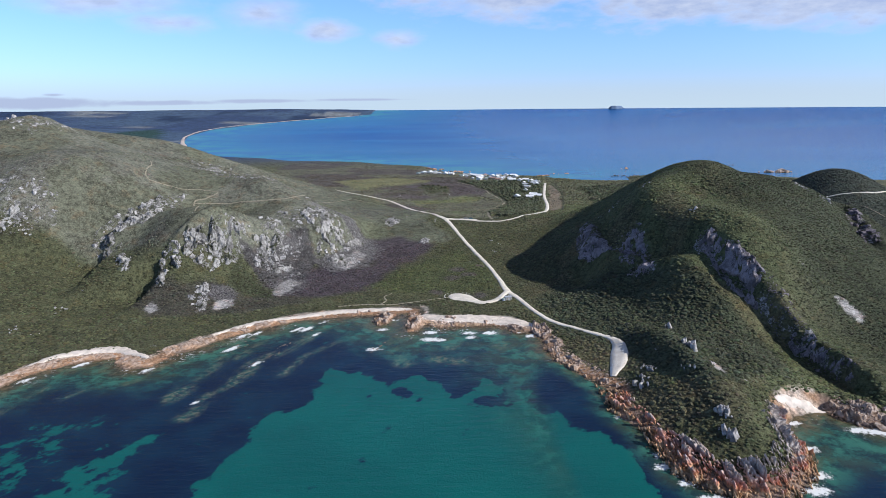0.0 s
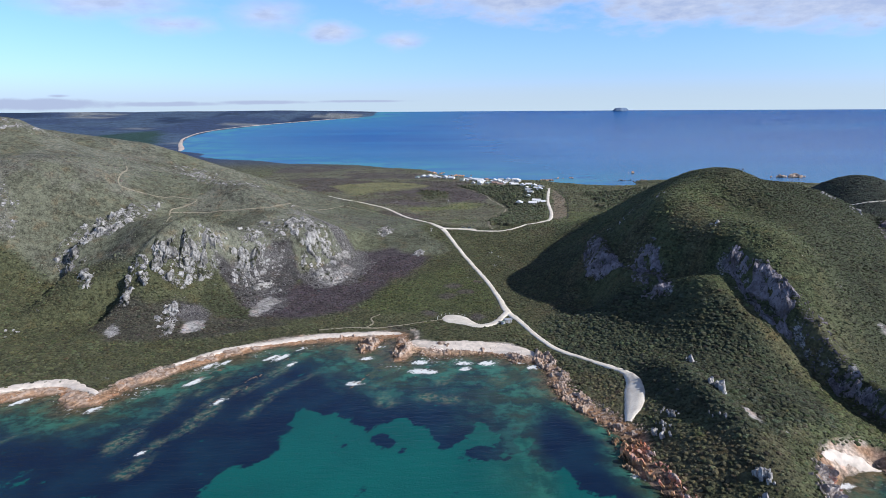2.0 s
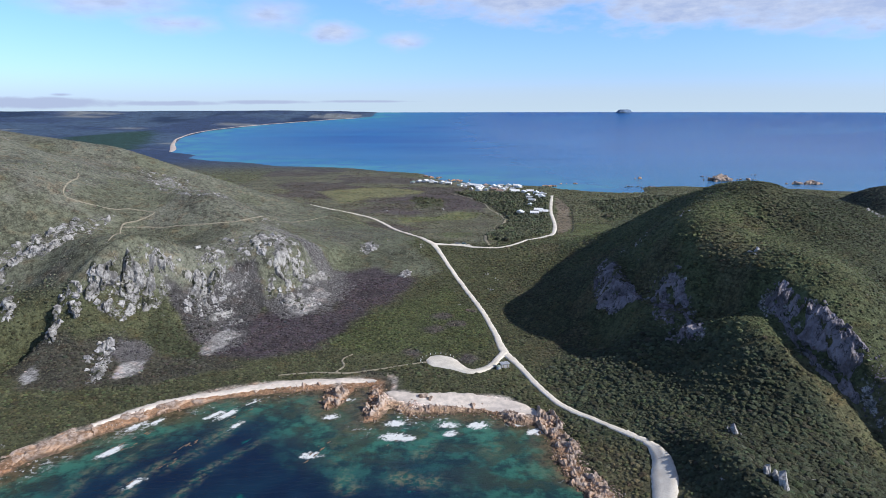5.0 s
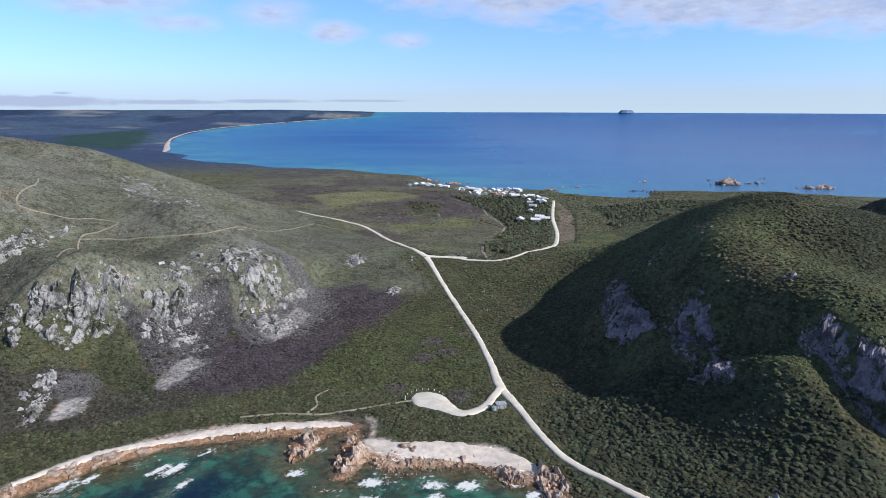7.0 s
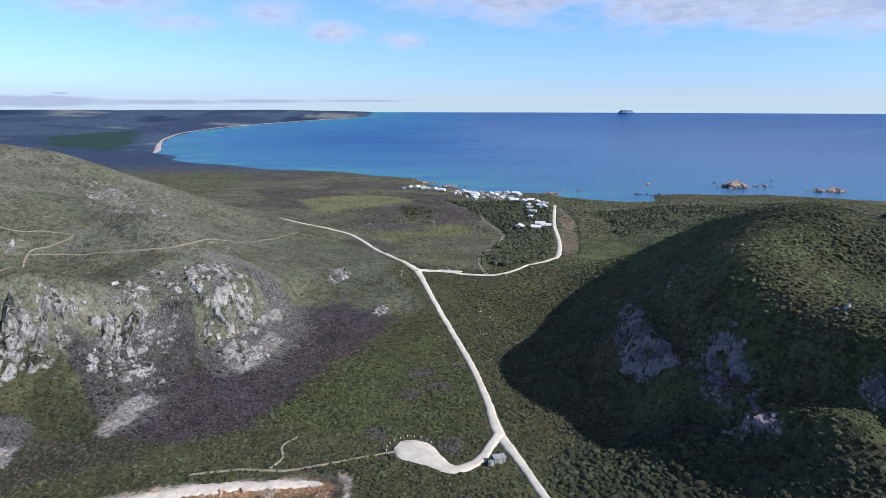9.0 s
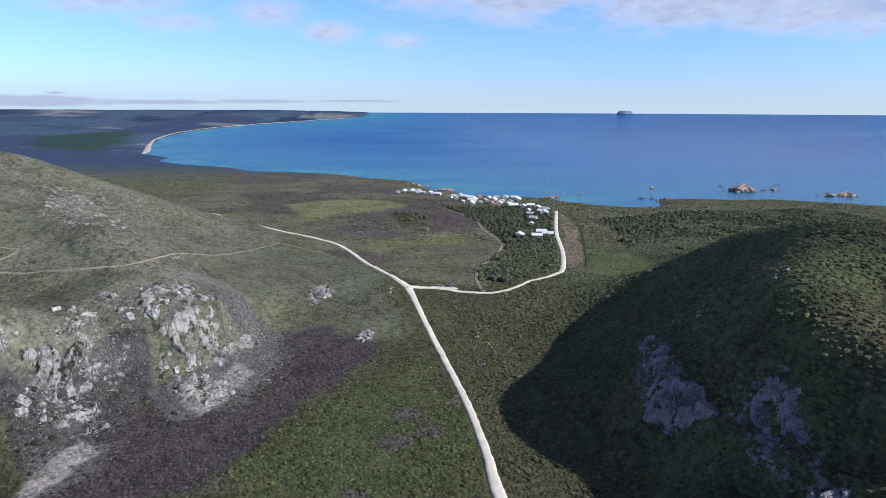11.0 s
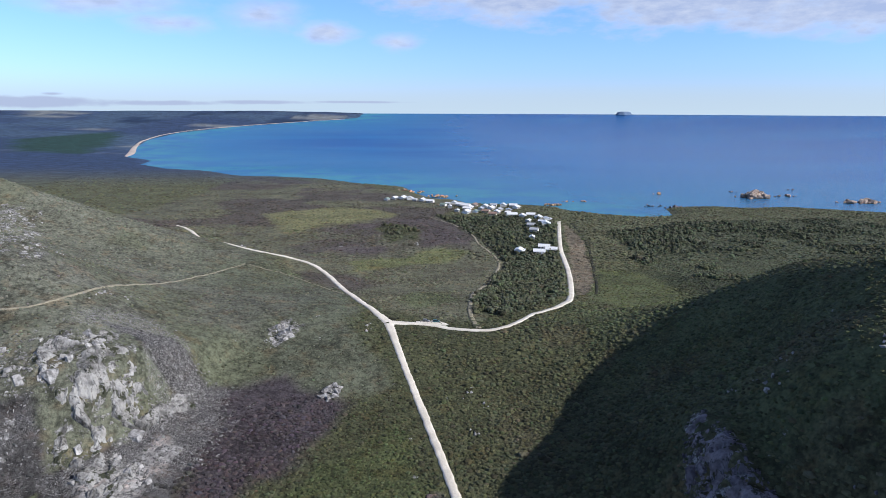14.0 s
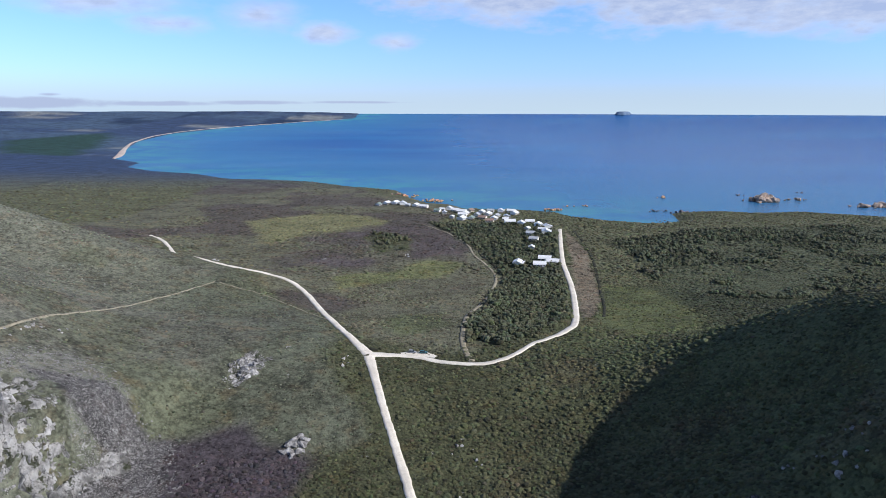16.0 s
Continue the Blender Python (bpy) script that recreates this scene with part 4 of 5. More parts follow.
# ---- swarms: many small pieces joined into one mesh ----
def dome(seed, sides=6):
    """A ragged bush: foot ring, shoulder ring and top, in a unit size."""
    g = np.random.default_rng(seed)
    a = np.arange(sides) * 2 * np.pi / sides
    low, mid = a + g.uniform(-0.25, 0.25, sides), a + np.pi / sides + g.uniform(-0.25, 0.25, sides)
    rl, rm = g.uniform(0.8, 1.15, sides), g.uniform(0.5, 0.95, sides)
    v = [(c * r, s * r, -0.35) for c, s, r in zip(np.cos(low), np.sin(low), rl)]
    v += [(c * r, s * r, z) for c, s, r, z in zip(np.cos(mid), np.sin(mid), rm, g.uniform(0.45, 0.85, sides))]
    v.append((g.uniform(-0.2, 0.2), g.uniform(-0.2, 0.2), g.uniform(0.85, 1.1)))
    f = []
    for k in range(sides):
        n = (k + 1) % sides
        f += [(k, n, sides + k), (n, sides + n, sides + k), (sides + k, sides + n, 2 * sides)]
    return np.array(v), np.array(f)


def crown(seed):
    """A small tree from above: a leaning crown of three lumps over a short stem."""
    g = np.random.default_rng(seed)
    vs, fs, n = [], [], 0
    for k in range(3):
        v, f = dome(seed * 7 + k, 5)
        t = g.uniform(0, 6.28)
        o = np.array((math.cos(t) * 0.5, math.sin(t) * 0.5, g.uniform(0.35, 0.75)))
        v = v * g.uniform(0.5, 0.75) * np.array((1, 1, 0.9)) + o
        vs.append(v), fs.append(f + n)
        n += len(v)
    stem = np.array([(0.1, 0, -0.4), (-0.06, 0.08, -0.4), (-0.06, -0.08, -0.4), (0.03, 0.02, 0.7)])
    vs.append(stem), fs.append(np.array([(0, 1, 3), (1, 2, 3), (2, 0, 3)]) + n)
    return np.concatenate(vs), np.concatenate(fs)


def hull(seed, shape=(1, 1, 1), points=13):
    """An angular stone: the hull of random points, in a unit size."""
    g = np.random.default_rng(seed)
    p = g.normal(size=(points, 3))
    p = p / np.linalg.norm(p, axis=1)[:, None] * g.uniform(0.75, 1.15, (points, 1)) * np.array(shape)
    bm = bmesh.new()
    for q in p:
        bm.verts.new(q)
    bmesh.ops.convex_hull(bm, input=bm.verts)
    for v in [v for v in bm.verts if not v.link_faces]:
        bm.verts.remove(v)
    bmesh.ops.recalc_face_normals(bm, faces=bm.faces)
    bm.verts.index_update()
    v, f = np.array([v.co[:] for v in bm.verts]), np.array([[w.index for w in q.verts] for q in bm.faces])
    bm.free()
    return v, f


def slab_hull(seed, shape, skew=0.4):
    """A blocky stone: a box with knocked corners."""
    g = np.random.default_rng(seed)
    c = np.array([(a, b, d) for a in (-1, 1) for b in (-1, 1) for d in (-1, 1)], float)
    c = c * (1 + g.uniform(-skew, skew, c.shape)) * 0.8
    extra = g.uniform(-1, 1, (5, 3)) * np.array((0.95, 0.95, 1.0))
    bm = bmesh.new()
    for q in np.concatenate((c, extra)) * np.array(shape):
        bm.verts.new(q)
    bmesh.ops.convex_hull(bm, input=bm.verts)
    for v in [v for v in bm.verts if not v.link_faces]:
        bm.verts.remove(v)
    bmesh.ops.recalc_face_normals(bm, faces=bm.faces)
    bm.verts.index_update()
    v, f = np.array([v.co[:] for v in bm.verts]), np.array([[w.index for w in q.verts] for q in bm.faces])
    bm.free()
    return v, f


def swarm(name, protos, at, size, turn, material, label, category, tint=None, smooth=False, lean=None):
    """All pieces as one mesh: places (n, 3), sizes (n, 3), turns about z, and a lean matrix for each where wanted."""
    g = np.random.default_rng(len(at))
    pick = g.integers(0, len(protos), len(at))
    vs, fs, cs, n = [], [], [], 0
    for k, (pv, pf) in enumerate(protos):
        idx = np.nonzero(pick == k)[0]
        if not len(idx):
            continue
        v = pv[None] * size[idx, None, :]
        c, s = np.cos(turn[idx])[:, None], np.sin(turn[idx])[:, None]
        v = np.stack((v[..., 0] * c - v[..., 1] * s, v[..., 0] * s + v[..., 1] * c, v[..., 2]), -1)
        if lean is not None:
            v = np.einsum("nij,nkj->nki", lean[idx], v)
        v = v + at[idx, None, :]
        vs.append(v.reshape(-1, 3))
        fs.append((pf[None] + (np.arange(len(idx)) * len(pv))[:, None, None] + n).reshape(-1, 3))
        if tint is not None:
            cs.append(np.repeat(tint[idx], len(pv), axis=0))
        n += len(idx) * len(pv)
    attrs = (("tint", np.concatenate(cs)),) if tint is not None else ()
    ob = sheet(name, np.concatenate(vs), np.concatenate(fs), material, attrs, smooth)
    return tagged(ob, label, category, kind="stuff")


def scatter(x0, x1, y0, y1, gap, seed):
    g = np.random.default_rng(seed)
    x, y = np.meshgrid(np.arange(x0, x1, gap), np.arange(y0, y1, gap))
    x, y = x.ravel() + g.uniform(-0.6, 0.6, x.size) * gap, y.ravel() + g.uniform(-0.6, 0.6, x.size) * gap
    return x, y, g


def clear_of_roads(x, y, room):
    ok = np.ones(x.shape, bool)
    for rows, k in [(r, room) for r in ROADS] + [(r, room) for r in LOTS]:
        c = curve_points(rows, 4)
        for p in c:
            ok &= np.hypot(x - p[0], y - p[1]) > p[2] / 2 + k
    return ok


def plants():
    """Heath, scrub and woodland over the near land, thinned where stone or sand shows."""
    out = {"heath": [], "scrub": [], "wood": []}
    for x0, x1, y0, y1, gap, grow, seed in ((-410, 560, 225, 700, 1.95, 0.8, 1), (-330, 700, 700, 1000, 2.5, 1.0, 2), (-260, 800, 1000, 1440, 4.4, 1.6, 3), (-700, 60, 1100, 1900, 10.0, 1.7, 4)):
        x, y, g = scatter(x0, x1, y0, y1, gap, seed)
        keep = (np.abs(x - 15) < 0.76 * y + 30) & (x < 60 + 0.74 * y)
        x, y = x[keep], y[keep]
        off = shore(x, y)
        room = np.where(y < 700, np.where(x > 86, 5, 10) + 6 * grain(x, y, 15, 3, 4) + 6 * step(4, 10, x) * step(88, 80, x), 4)
        keep = (off > room) & (g.random(len(x)) > 1.15 * stony(x, y)) & (patch(x, y, COVE_SAND, 3) < 0.3)
        x, y, off = x[keep], y[keep], off[keep]
        keep = clear_of_roads(x, y, 1.6)
        x, y, off = x[keep], y[keep], off[keep]
        tint = tints(x, y, off + 30)
        heath, wood = patch(x, y, HEATH, 18), np.maximum(np.maximum(patch(x, y, WOOD, 8), patch(x, y, CLUMP, 8) * step(0.42, 0.52, grain(x, y, 22, 3, 15))), patch(x, y, WOOD_EAST, 14) * step(0.42, 0.55, grain(x, y, 40, 3, 12)))
        low = np.maximum.reduce((patch(x, y, MEADOW, 14), patch(x, y, MARSH, 10), patch(x, y, VERGE, 3), patch(x, y, GLADE, 8) * 0.8, patch(x, y, PLAIN, 16) * step(0.62, 0.52, grain(x, y, 35, 3, 66))))
        r = g.random(len(x))
        is_wood = (wood > 0.5) & (r < 0.8)
        is_heath = ~is_wood & ((heath > 0.5) | (low > 0.5)) & (r < 0.42)
        is_scrub = ~is_wood & (heath <= 0.5) & (low <= 0.5) & (r < 0.93)
        for key, m, rad, high in (("wood", is_wood, (1.15, 2.5), (0.8, 1.25)), ("heath", is_heath, (0.4, 0.95), (0.5, 0.9)), ("scrub", is_scrub, (0.7, 1.55), (0.3, 0.62))):
            if not m.any():
                continue
            big = (0.6 + 0.9 * grain(x[m], y[m], 25, 3, 14)) * (1 + 0.3 * patch(x[m], y[m], SHADE_SCRUB, 10))
            if key == "scrub":
                big = big * np.where(g.random(m.sum()) < 0.07 + 0.13 * patch(x[m], y[m], SHADE_SCRUB, 10), 1.45, 0.95)
            rr = g.uniform(*rad, m.sum()) * (grow if key != "wood" else 0.7 + 0.3 * grow) * big
            size = np.c_[rr * g.uniform(0.8, 1.2, m.sum()), rr * g.uniform(0.8, 1.2, m.sum()), rr * g.uniform(*high, m.sum())]
            vary = g.normal(1.0, 0.06, (m.sum(), 3)) * (0.62 + 0.76 * grain(x[m], y[m], 16, 4, 83, 0.65))[:, None]
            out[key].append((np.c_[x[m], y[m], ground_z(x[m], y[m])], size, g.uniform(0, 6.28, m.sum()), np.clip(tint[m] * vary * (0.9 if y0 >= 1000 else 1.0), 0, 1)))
    labels = {"heath": "low olive heath tufts over the bare hillside", "scrub": "dense dark green coastal scrub bushes", "wood": "close dark green wind-bent trees near the village"}
    names = {"heath": "heath_tufts", "scrub": "scrub", "wood": "woodland"}
    for key, rows in out.items():
        at, size, turn, tint = (np.concatenate(c) for c in zip(*rows))
        protos = [crown(40 + k) for k in range(6)] if key == "wood" else [dome(k, 5) for k in range(12)]
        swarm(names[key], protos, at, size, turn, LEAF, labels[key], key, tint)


plants()

# ---- rocks and cliffs ----
def slope_frame(x, y, strength=1.0):
    """Turns that lay a piece's z along the ground's normal."""
    e = 4.0
    gx, gy = (ground_z(x + e, y) - ground_z(x - e, y)) / (2 * e), (ground_z(x, y + e) - ground_z(x, y - e)) / (2 * e)
    n = np.c_[-gx * strength, -gy * strength, np.ones(len(gx))]
    n /= np.linalg.norm(n, axis=1)[:, None]
    t = np.c_[n[:, 2], np.zeros(len(n)), -n[:, 0]]
    t /= np.linalg.norm(t, axis=1)[:, None]
    b = np.cross(n, t)
    return np.stack((t, b, n), -1)


ROCKS = {}


def rock_data(kind, material):
    """Shared stone meshes of a kind: blocks, slabs or tilted strata."""
    shapes = {"block": (1, 0.85, 0.75), "slab": (0.95, 0.5, 1.2), "shard": (0.45, 0.75, 1.15), "strata": (0.28, 0.6, 2.1), "spire": (0.55, 0.95, 1.9), "plate": (1.0, 0.75, 0.42)}
    key = (kind, material.name)
    if key not in ROCKS:
        ROCKS[key] = []
        for k in range(7):
            v, f = hull(100 + k, shapes[kind], 14) if kind == "block" else slab_hull(100 + k + len(kind), shapes[kind])
            me = bpy.data.meshes.new("rock")
            me.from_pydata(v.tolist(), [], f.tolist())
            me.materials.append(material)
            ROCKS[key].append(me)
    return ROCKS[key]


def facets(x, y, size, turn, stretch, seed):
    """Broken planes over the plan: each cell's level, its tilt, and the width to the next cell."""
    c, s_ = math.cos(radians(turn)), math.sin(radians(turn))
    u, v = (x * c + y * s_) / (size * stretch), (y * c - x * s_) / size
    wob = (grain(x, y, size * 1.6, 3, seed + 90) - 0.5) * 0.9
    u, v = u + wob, v + (grain(x, y, size * 1.3, 3, seed + 95) - 0.5) * 0.9
    i0, j0 = np.floor(u).astype(np.int64), np.floor(v).astype(np.int64)
    f1, f2 = np.full(x.shape, 9.0), np.full(x.shape, 9.0)
    level, tilt = np.zeros(x.shape), np.zeros(x.shape)
    for di in (-1, 0, 1):
        for dj in (-1, 0, 1):
            i, j = i0 + di + 5000, j0 + dj + 5000
            du, dv = u - (i - 5000 + lattice(i, j, seed)), v - (j - 5000 + lattice(i, j, seed + 1))
            d = np.hypot(du, dv)
            near = d < f1
            f2 = np.where(near, f1, np.minimum(f2, d))
            level = np.where(near, lattice(i, j, seed + 2), level)
            tilt = np.where(near, (lattice(i, j, seed + 3) - 0.5) * 2 * du + (lattice(i, j, seed + 4) - 0.3) * 2 * dv, tilt)
            f1 = np.where(near, d, f1)
    return level, tilt, f2 - f1


def rock_face(parent, ring, soft, relief, size, turn, stretch, material, res=0.8, bare=0.5, seed=1, name="rock_face", label=""):
    """Bedrock standing out of the slope: broken planes in two sizes, sunk under the soil at an uneven edge."""
    (x0, y0), (x1, y1) = np.min(ring, axis=0), np.max(ring, axis=0)
    gx, gy = np.arange(x0 - 6, x1 + 6, res), np.arange(y0 - 6, y1 + 6, res)
    x, y = np.meshgrid(gx, gy)
    d, _ = line_dist(x, y, ring, True)
    d = np.where(inside(x, y, ring), d, -d)
    out = step(-soft, soft, d + (grain(x, y, 11, 4, seed + 3) - 0.5) * soft * 3)
    gaps = step(bare + 0.1, bare - 0.06, grain(x, y, 17, 4, seed + 8, 0.6))
    l1, t1, g1 = facets(x, y, size, turn, stretch, seed)
    l2, t2, g2 = facets(x, y, size * 0.42, turn + 12, stretch * 0.8, seed + 20)
    h = relief * (0.75 * (l1 - 0.3) + 0.75 * t1 + 0.38 * (l2 - 0.5) + 0.4 * t2 - 0.45 * step(0.16, 0.0, g1) - 0.2 * step(0.16, 0.0, g2))
    up = h * out * (1 - 0.75 * gaps) + 0.7 * out - 2.6 * (1 - out) - 2.5 * gaps * out
    fx, fy = x.ravel(), y.ravel()
    n = slope_frame(fx, fy, 1.0)[:, :, 2]
    z = np.maximum(ground_z(fx, fy), -0.6)
    v = np.c_[fx, fy, z] + n * up.ravel()[:, None]
    f = quads(len(gx), len(gy))
    f = f[up.ravel()[f].max(axis=1) > -0.6]
    used, back = np.unique(f, return_inverse=True)
    ob = sheet(name, v[used], back.reshape(f.shape), material, smooth=False)
    ob.parent = parent
    ob.matrix_parent_inverse = Matrix.Translation(-parent.location)
    if label:
        ob["label"] = label
    return ob


def in_ring(ring, n, g, soft=0.0):
    xs, ys = [p[0] for p in ring], [p[1] for p in ring]
    x, y = g.uniform(min(xs) - soft, max(xs) + soft, n * 8), g.uniform(min(ys) - soft, max(ys) + soft, n * 8)
    k = inside(x, y, ring) & (g.random(n * 8) < step(0.3, 0.6, grain(x, y, 16, 3, 33)) + 0.1)
    return x[k][:n], y[k][:n]


def outcrop(name, x, y, kind, material, sizes, label, category, g, turn=None, tilt=0.0, tilt_to=0.0, sink=0.25, group=""):
    """A thing made of separate stones set into the slope."""
    base = tagged(new(name), label, category, group=group)
    base.location = (float(np.mean(x)), float(np.mean(y)), float(ground_z(np.mean(x), np.mean(y))))
    data, tall = rock_data(kind, material), rock_data("slab", material)
    z, frames = ground_z(x, y), slope_frame(x, y, 1.0)
    for px, py, pz, fr in zip(x, y, z, frames):
        s = g.uniform(*sizes) * (0.5 + 1.1 * g.random() ** 3)
        upright = kind == "plate" and g.random() < 0.38
        ob = new("rock", (tall if upright else data)[g.integers(0, len(data))])
        ob.parent = base
        spin = g.uniform(0, 360) if turn is None else turn + g.normal(0, 14)
        lean = Matrix.Rotation(radians(tilt + g.normal(0, 8)), 4, (math.cos(radians(tilt_to)), math.sin(radians(tilt_to)), 0))
        if upright:
            s *= 0.85
            spin = 58 + g.normal(0, 20)
            lean = Matrix.Rotation(radians(-24 + g.normal(0, 9)), 4, (math.cos(radians(55)), math.sin(radians(55)), 0))
        elif kind == "plate":
            lean = Matrix(fr.tolist()).to_4x4() @ Matrix.Rotation(radians(g.normal(0, 24)), 4, (g.normal(), g.normal(), 0.1))
        ob.matrix_basis = Matrix.Translation((px - base.location.x, py - base.location.y, pz - base.location.z + s * (0.3 - sink))) @ lean @ pose(0, 0, 0, 0, 0, spin) @ Matrix.Diagonal((s * g.uniform(0.8, 1.2), s * g.uniform(0.8, 1.2), s * g.uniform(0.75, 1.15), 1))
    return base


def rubble(name, x, y, sizes, material, label, g, kind="block", flatten=0.7, lean=None):
    shapes = {"block": (1, 0.8, 0.7), "strata": (0.26, 0.6, 2.3)}
    s = g.uniform(*sizes, len(x)) * (0.5 + g.random(len(x)) ** 2)
    size = np.c_[s, s * g.uniform(0.6, 1.1, len(x)), s * g.uniform(0.5, 1.0, len(x)) * flatten]
    at = np.c_[x, y, ground_z(x, y) + 0.1 * s]
    return swarm(name, [hull(300 + k, shapes[kind], 9) if kind == "block" else slab_hull(300 + k, shapes[kind]) for k in range(6)], at, size, g.uniform(0, 6.28, len(x)) if lean is None else g.normal(-0.1, 0.3, len(x)), material, label, "rubble", lean=slope_frame(x, y, 0.6) if lean is None else lean)


# bedrock of the crags: relief, plane size, run of the beds, stretch, material, mesh step, bareness
FACES = {
    0: (5.0, 8.0, 62, 1.8, CLIFF, 0.75, 0.42), 1: (3.8, 7.0, 66, 2.0, CLIFF, 0.75, 0.5), 2: (2.8, 4.5, 75, 2.2, CLIFF, 0.7, 0.46), 3: (2.4, 8.0, 70, 2.0, CLIFF, 0.75, 0.5),
    4: (4.4, 6.0, 58, 2.2, CLIFF, 0.85, 0.5), 5: (3.0, 6.0, 60, 1.8, CLIFF, 1.1, 0.55), 7: (3.0, 10.0, 96, 1.5, SHADECLIFF, 0.75, 0.2), 8: (3.8, 6.0, 100, 1.6, SHADECLIFF, 0.75, 0.32),
    9: (3.4, 5.0, 108, 2.6, SHADECLIFF, 0.75, 0.36),
}
g = np.random.default_rng(5)
for k, n, mat, sizes, name, label in (
    (0, 150, QUARTZ, (1.6, 4.0), "cliff", "broken pale quartzite cliff at the gully's edge"), (1, 190, QUARTZ, (1.4, 3.6), "cliff", "pale grey quartzite cliff below the heath crest"),
    (2, 90, QUARTZ, (1.2, 3.4), "cliff", "grey leaning slabs amid dark scree"), (3, 130, QUARTZ, (1.6, 4.2), "cliff", "smooth grey quartzite buttress above a stone fan"),
    (4, 150, QUARTZ, (1.4, 3.6), "cliff", "broken grey quartzite crag in the heath gully"), (5, 110, QUARTZ, (1.6, 3.6), "crag", "scattered grey crags on the hill's shoulder"),
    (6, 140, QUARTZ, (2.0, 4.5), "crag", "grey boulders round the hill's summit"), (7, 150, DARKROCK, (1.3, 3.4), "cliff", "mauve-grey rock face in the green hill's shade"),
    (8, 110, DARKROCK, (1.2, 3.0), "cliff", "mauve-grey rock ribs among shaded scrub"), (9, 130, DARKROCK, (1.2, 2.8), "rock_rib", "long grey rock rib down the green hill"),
    (10, 60, QUARTZ, (0.6, 1.8), "crag", "pale stones breaking through green heath"), (11, 80, DARKROCK, (1.4, 3.4), "crag", "crag on the green ridge, shade-toned mauve-grey"), (12, 110, QUARTZ, (0.7, 2.0), "crag", "lines of pale stones along the heath crest"),
):
    face = FACES.get(k)
    x, y = in_ring(CRAGS[k][0], int(n * (0.35 if face else 0.8)), g)
    thing = outcrop(name, x, y, "plate", mat, (sizes[0] * 0.7, sizes[1] * 0.7) if face else sizes, label, "cliff" if name == "cliff" else "crag", g, sink=0.36)
    if face:
        rock_face(thing, CRAGS[k][0], CRAGS[k][1], *face, seed=60 + 7 * k)
    x, y = in_ring(CRAGS[k][0], n * 5, g, 5)
    rubble("stone_rubble", x, y, (0.3, 1.1), SCREE if mat is QUARTZ else mat, "loose angular grey stones below the crag", g)
for k, n, sizes in ((0, 5200, (0.25, 0.9)), (1, 1500, (0.25, 0.9)), (2, 700, (0.2, 0.6)), (3, 700, (0.25, 0.7)), (4, 2600, (0.25, 0.9))):
    ring = SCREES[k][0]
    xs, ys = [p[0] for p in ring], [p[1] for p in ring]
    x, y = g.uniform(min(xs) - 8, max(xs) + 8, n * 2), g.uniform(min(ys) - 8, max(ys) + 8, n * 2)
    m = g.random(n * 2) < patch(x, y, ring, 12)
    rubble("scree", x[m], y[m], sizes, SCREE, "fan of pale loose stones spilling down the slope", g)

# rocks along the near shore
def along(line, n, g, spread):
    p = np.array(line, float)
    seg = np.hypot(*np.diff(p, axis=0).T)
    t = g.uniform(0, seg.sum(), n)
    i = np.clip(np.searchsorted(np.cumsum(seg), t), 0, len(seg) - 1)
    k = (t - np.r_[0, np.cumsum(seg)][i]) / seg[i]
    q = p[i] + (p[i + 1] - p[i]) * k[:, None]
    d = (p[i + 1] - p[i]) / seg[i][:, None]
    o = g.uniform(*spread, n)
    return q[:, 0] - d[:, 1] * o, q[:, 1] + d[:, 0] * o


REEFS = [(-97, 398, 8, 1.3), (-87, 424, 8, 1.4), (-26, 413, 7, 1.6), (-75, 449, 5, 1.2), (-118, 430, 8, 1.3), (-119, 418, 6, 1.2), (14, 428, 5, 1.0)]
WEST_SHORE, COVE, EAST_SHORE = SOUTH_COAST[3:17], SOUTH_COAST[15:29], SOUTH_COAST[28:34]
for line, n, sz, spread in ((WEST_SHORE, 170, (0.7, 2.0), (-4, 6)), (COVE, 120, (0.8, 2.2), (-4, 6)), (SOUTH_COAST[24:29], 120, (0.6, 1.6), (-6, 3)), (EAST_SHORE, 150, (0.8, 2.2), (-3, 7)), ([(213, 306), (222, 288), (300, 262)], 160, (1.4, 3.4), (-3, 7))):
    x, y = along(line, n * 3, g, spread)
    m = g.random(len(x)) < step(0.36, 0.6, grain(x, y, 18, 3, 91)) + 0.08
    x, y = x[m][:n], y[m][:n]
    outcrop("shore_rocks", x, y, "shard", SHOREROCK, (sz[0] * 0.75, sz[1] * 0.75), "orange-stained rocks between bush and water", "rocks", g, turn=-33, tilt=56, tilt_to=200, sink=0.4)
    x, y = along(line, n * 9, g, (spread[0] - 1, spread[1] + 5))
    rubble("shore_rubble", x, y, (0.3, 1.0), SHOREROCK, "orange and pale broken stones along the shore", g)

